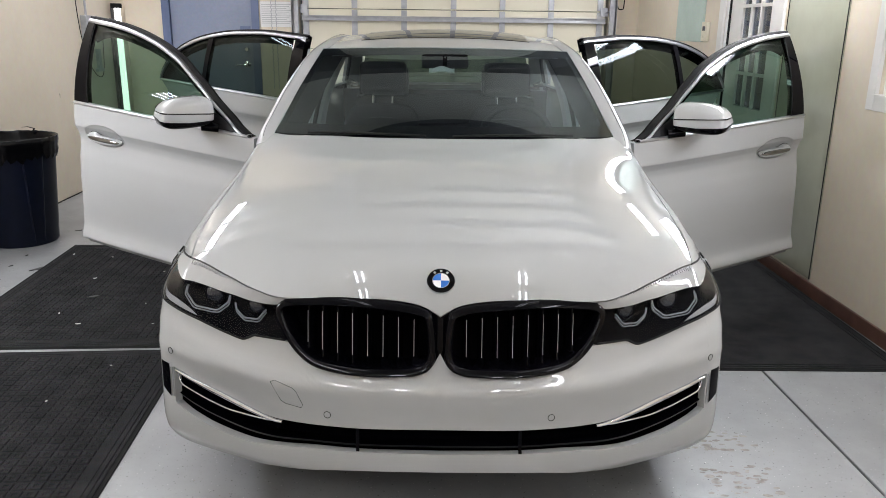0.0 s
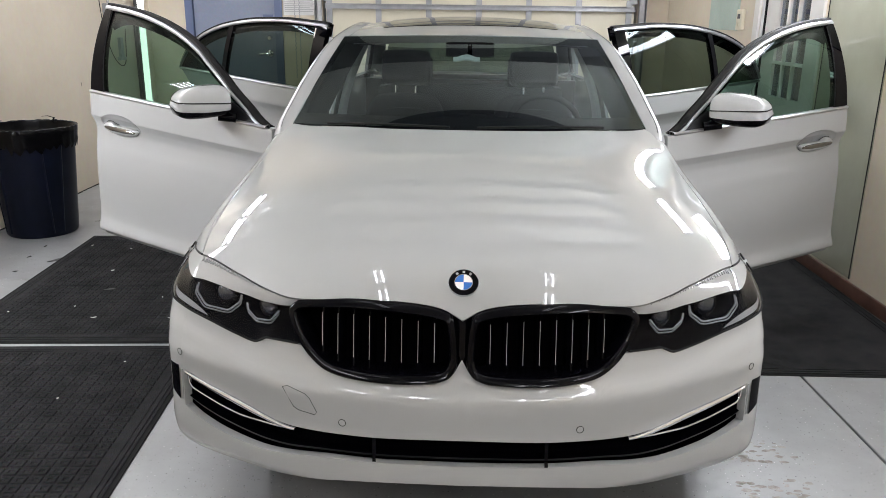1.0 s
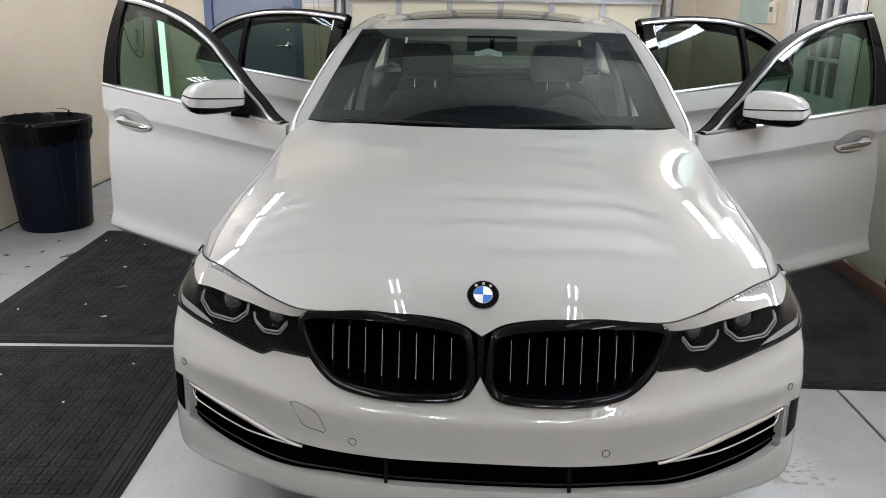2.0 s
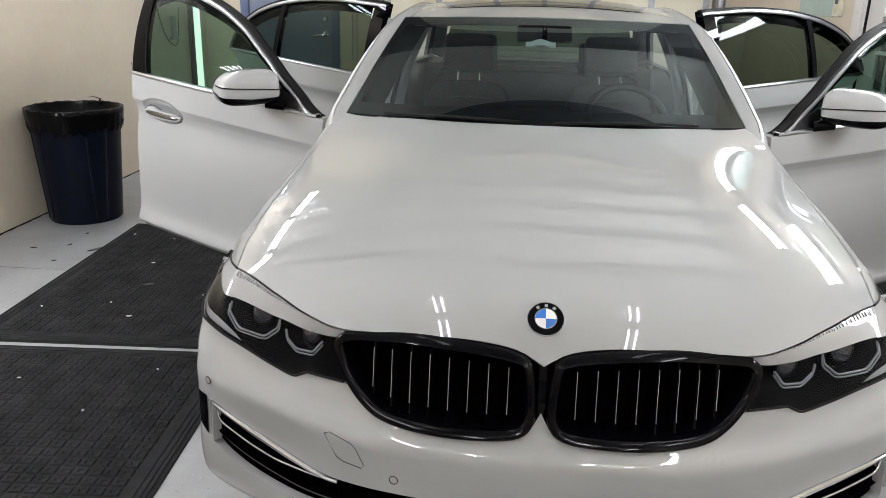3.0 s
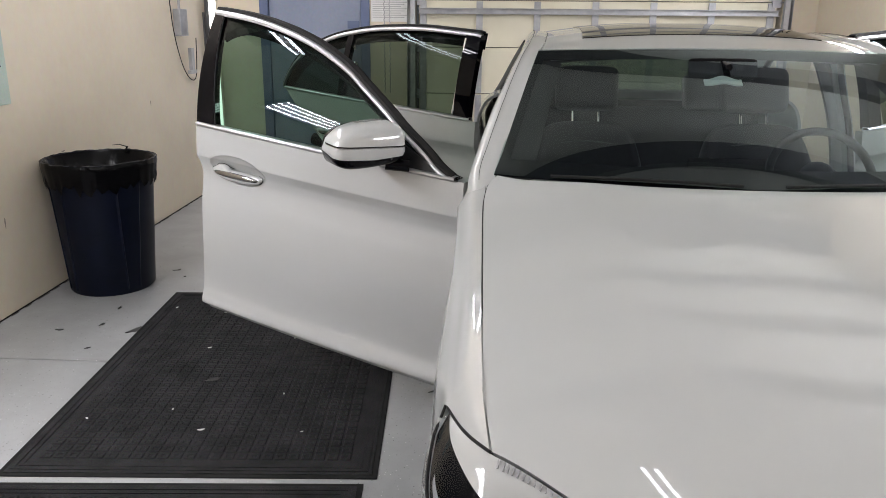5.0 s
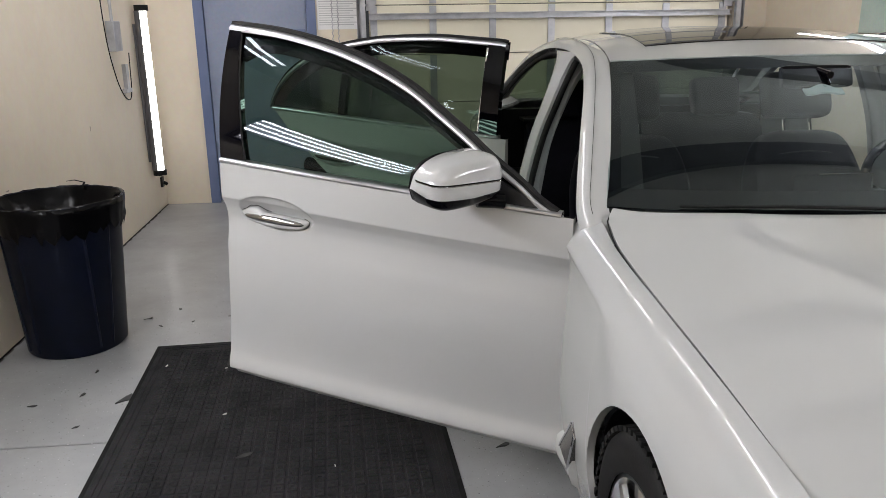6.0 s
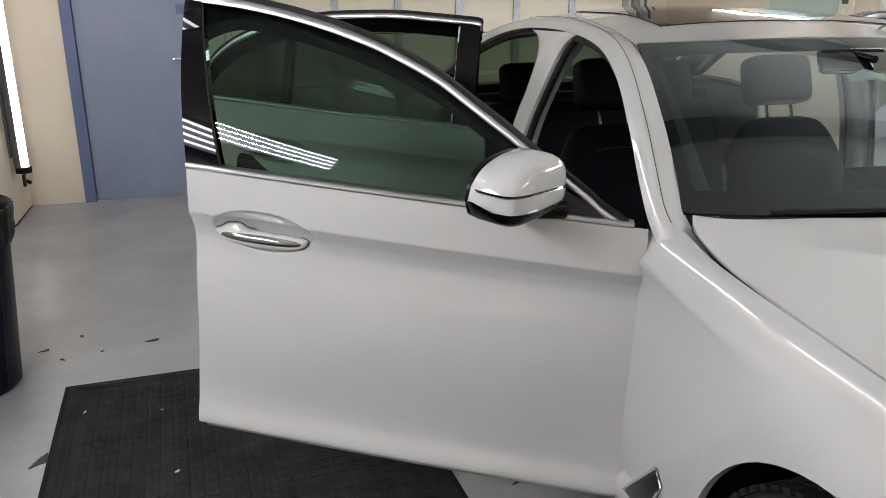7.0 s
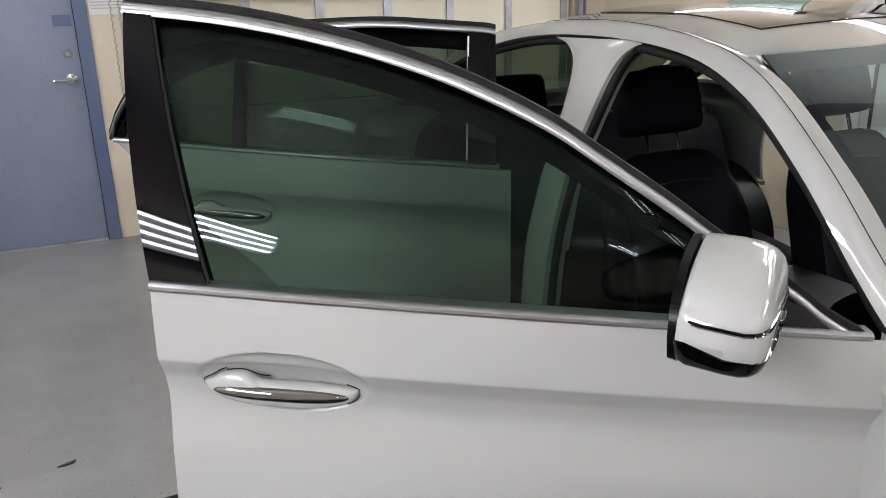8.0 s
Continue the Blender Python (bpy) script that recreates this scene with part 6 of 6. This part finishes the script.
# sash window
window_1 = structure("window_1", Build().box(RIGHT - 0.022, RIGHT - 0.001, WY0 - 0.07, WY0 + 0.0, WZ0 - 0.07, WZ1 + 0.07).box(RIGHT - 0.022, RIGHT - 0.001, WY1, WY1 + 0.07, WZ0 - 0.07, WZ1 + 0.07)
                     .box(RIGHT - 0.022, RIGHT - 0.001, WY0, WY1, WZ1, WZ1 + 0.07).box(RIGHT - 0.022, RIGHT - 0.001, WY0, WY1, WZ0 - 0.07, WZ0), WHITE_TRIM, "white framed window in the cream wall", "window", bev=0.003)
part("sash", Build().box(RIGHT + 0.02, RIGHT + 0.06, WY0 + 0.001, WY0 + 0.05, WZ0 + 0.001, WZ1 - 0.001).box(RIGHT + 0.02, RIGHT + 0.06, WY1 - 0.05, WY1 - 0.001, WZ0 + 0.001, WZ1 - 0.001)
     .box(RIGHT + 0.02, RIGHT + 0.06, WY0 + 0.05, WY1 - 0.05, WZ0 + 0.001, WZ0 + 0.05).box(RIGHT + 0.02, RIGHT + 0.06, WY0 + 0.05, WY1 - 0.05, WZ1 - 0.05, WZ1 - 0.001).done("sash"), WHITE_TRIM, window_1, "white sash")
part("pane", Build().box(RIGHT + 0.036, RIGHT + 0.042, WY0 + 0.05, WY1 - 0.05, WZ0 + 0.05, WZ1 - 0.05).done("pane"), PANE, window_1, "dark glass pane")
part("sill", Build().box(RIGHT - 0.04, RIGHT + 0.019, WY0 + 0.001, WY1 - 0.001, WZ0 - 0.0, WZ0 + 0.012).done("sill"), WHITE_TRIM, window_1, "white sill")

# large glossy sheet standing against the wall
SHEET = principled("pale_green_sheet", (0.42, 0.43, 0.34), 0.12, coat=0.5)
mottled(SHEET, (0.39, 0.40, 0.31), (0.45, 0.46, 0.37), 1.4)
gs = wall_thing("wall_sheet", "tall glossy pale green sheet fixed to the wall", "wall panel", 0, 2.66, 0.10, 1)
bevel(part("panel", Build().box(0.001, 0.008, -0.34, 0.385, 0, 2.5).done("panel"), SHEET, gs), 0.002)
part("edge_strip", Build().box(0.0085, 0.011, 0.377, 0.386, 0, 2.5).done("edge_strip"), RUBBER, gs, "thin dark edge strip")
part("edge_strip", Build().box(0.0085, 0.011, -0.341, -0.333, 0, 2.5).done("edge_strip"), RUBBER, gs, "thin dark edge strip")
th = wall_thing("thermostat", "small cream wall control box with a dark display", "thermostat", 0, 4.44, 1.425, 1)
bevel(part("case", Build().box(0.001, 0.03, -0.065, 0.055, 0, 0.155).done("case"), PANEL_CREAM, th), 0.006)
part("display", Build().box(0.0301, 0.032, -0.035, 0.02, 0.085, 0.12).done("display"), INK, th)
part("button", Build().box(0.0301, 0.034, -0.04, -0.01, 0.03, 0.05).done("button"), PANEL_CREAM, th)
hk = empty("hanging_cable", ROOM @ pose(2.03, BACK, 1.72), "thin black cable loop hanging on the wall", "cable")
part("loop", Build().tube(spline([(0.0, -0.02, 0.5), (-0.03, -0.02, 0.15), (-0.02, -0.02, 0.02), (0.02, -0.02, 0.0), (0.045, -0.02, 0.06), (0.04, -0.02, 0.5)], 40), 0.006, 6).done("loop"), RUBBER, hk)
part("hook", Build().box(-0.02, 0.06, -0.03, -0.001, 0.49, 0.52).done("hook"), GALV, hk)

# shallow ceiling beams
for y, half in ((2.26, 0.10), (3.44, 0.09), (4.42, 0.05), (5.45, 0.07)):
    structure("ceiling_beam", Build().box(LEFT, RIGHT, y - half, y + half, TOP - 0.14, TOP - 0.001), BEAM, "dark steel beam under the ceiling", "beam", bev=0.006)

# scraps on floor and mats
SCRAP = principled("black_scrap", (0.008, 0.008, 0.008), 0.5)
LINT = principled("white_lint", (0.65, 0.65, 0.62), 0.9)


def scrap(x, y, z, size, turn, material, label):
    b = Build()
    r = random.Random(int(x * 1000) + int(y * 77))
    pts = [Vector((size * (1 + 0.5 * r.random()) * math.cos(a) * (1.6 if k % 2 else 0.7), size * 0.5 * math.sin(a) * (0.6 + r.random()), 0)) for k, a in enumerate(line(0, 5.4, 7))]
    top = [p + Vector((0, 0, 0.002 + 0.003 * r.random())) for p in pts]
    b.add(pts + top, [tuple(range(7)), tuple(range(7, 14))] + [(i, (i + 1) % 7, 7 + (i + 1) % 7, 7 + i) for i in range(7)])
    tagged(part("scrap", b.done("scrap"), material, m=pose(x, y, z, 0, 0, turn)), label, "scrap", "scraps on the floor")


for x, y, s, t in ((-2.286, 3.616, 0.020, 20), (-2.573, 2.66, 0.030, 60), (-2.779, 2.713, 0.014, 75), (-2.95, 2.62, 0.012, 10), (-2.62, 3.75, 0.012, 100), (-2.75, 3.62, 0.016, 30), (-2.66, 3.50, 0.010, 140), (-2.50, 3.55, 0.007, 60), (-2.80, 2.95, 0.012, 85), (-2.70, 2.42, 0.010, 40), (-1.02, 2.12, 0.020, 30), (-1.10, 2.28, 0.010, 120)):
    scrap(x, y, 0.0006, s, t, SCRAP, "small black plastic scrap on the floor")
for x, y, s, t in ((-1.881, 1.703, 0.016, 15), (-2.12, 2.45, 0.012, 40), (-1.65, 2.02, 0.009, 100), (-2.35, 1.75, 0.006, 0), (-2.05, 1.85, 0.006, 60), (-1.50, 1.72, 0.007, 20), (-2.483, 2.954, 0.010, 70), (-2.2, 2.9, 0.007, 10), (-1.75, 2.6, 0.008, 50), (-2.0, 1.05, 0.008, 30), (-1.62, 0.85, 0.007, 80), (-2.2, 0.75, 0.006, 0), (-1.85, 0.45, 0.008, 45), (-1.5, 1.2, 0.006, 10)):
    scrap(x, y, 0.0115, s * 0.6, t, LINT, "pale lint speck on the charcoal mat")
scrap(-1.98, 2.12, 0.0115, 0.022, 30, SCRAP, "small black scrap on the charcoal mat")

# dried mud left by a tyre
MUD = mottled(principled("dried_mud", (0.22, 0.205, 0.19), 0.7), (0.17, 0.155, 0.14), (0.27, 0.255, 0.235), 30.0, fine=0.4)
mud = Build()
rng = random.Random(11)
for k in range(110):
    row = k // 10
    cx, cy = 0.93 + 0.026 * (k % 10) + rng.uniform(-0.03, 0.03), 0.27 + 0.032 * row + (0.10 if row > 5 else 0.0) + rng.uniform(-0.014, 0.014)
    if rng.random() < 0.25:
        continue
    r0 = rng.uniform(0.005, 0.014)
    n = 9
    pts = [Vector((cx + r0 * 1.5 * math.cos(6.283 * i / n) * rng.uniform(0.6, 1.2), cy + r0 * 0.8 * math.sin(6.283 * i / n) * rng.uniform(0.6, 1.2), 0.0009)) for i in range(n)]
    mud.fan(pts)
tagged(part("mud_stain", mud.done("mud_stain"), MUD), "dried brown mud specks left by a tyre", "stain", kind="stuff")

# dirt along the foot of the left wall and scuffs on it
DIRT = mottled(principled("floor_dirt", (0.03, 0.027, 0.024), 0.9), (0.02, 0.018, 0.016), (0.06, 0.055, 0.05), 20.0)
dirt = Build()
rng = random.Random(23)
y = 1.2
while y < 6.3:
    n = 7
    r0, r1 = rng.uniform(0.02, 0.06), rng.uniform(0.003, 0.010)
    dirt.fan([ROOM @ Vector((LEFT + 0.012 + r1 * math.sin(6.283 * i / n) * rng.uniform(0.6, 1.1), y + r0 * math.cos(6.283 * i / n) * rng.uniform(0.7, 1.1), 0.0012)) for i in range(n)])
    y += rng.uniform(0.03, 0.16)
tagged(part("dirt_line", dirt.done("dirt_line"), DIRT), "dark dirt gathered along the foot of the wall", "dirt", kind="stuff")
scuffs = Build()
for v, z, w, h in ((2.35, 0.62, 0.012, 0.02), (2.95, 0.48, 0.006, 0.03), (3.6, 0.75, 0.02, 0.004), (2.15, 1.05, 0.005, 0.012), (4.3, 0.55, 0.03, 0.005), (4.9, 0.9, 0.006, 0.02), (2.6, 0.30, 0.04, 0.006)):
    scuffs.fan([ROOM @ Vector((LEFT + 0.0012, v + w * math.cos(a) * (1 + 0.3 * math.sin(3 * a)), z + h * math.sin(a))) for a in line(0, 5.6, 9)])
tagged(part("wall_scuff", scuffs.done("wall_scuff"), mottled(principled("scuff_grey", (0.22, 0.20, 0.17), 0.8), (0.15, 0.135, 0.115), (0.34, 0.30, 0.25), 40.0)), "faint dark scuff marks on the cream wall", "scuff marks", kind="stuff")
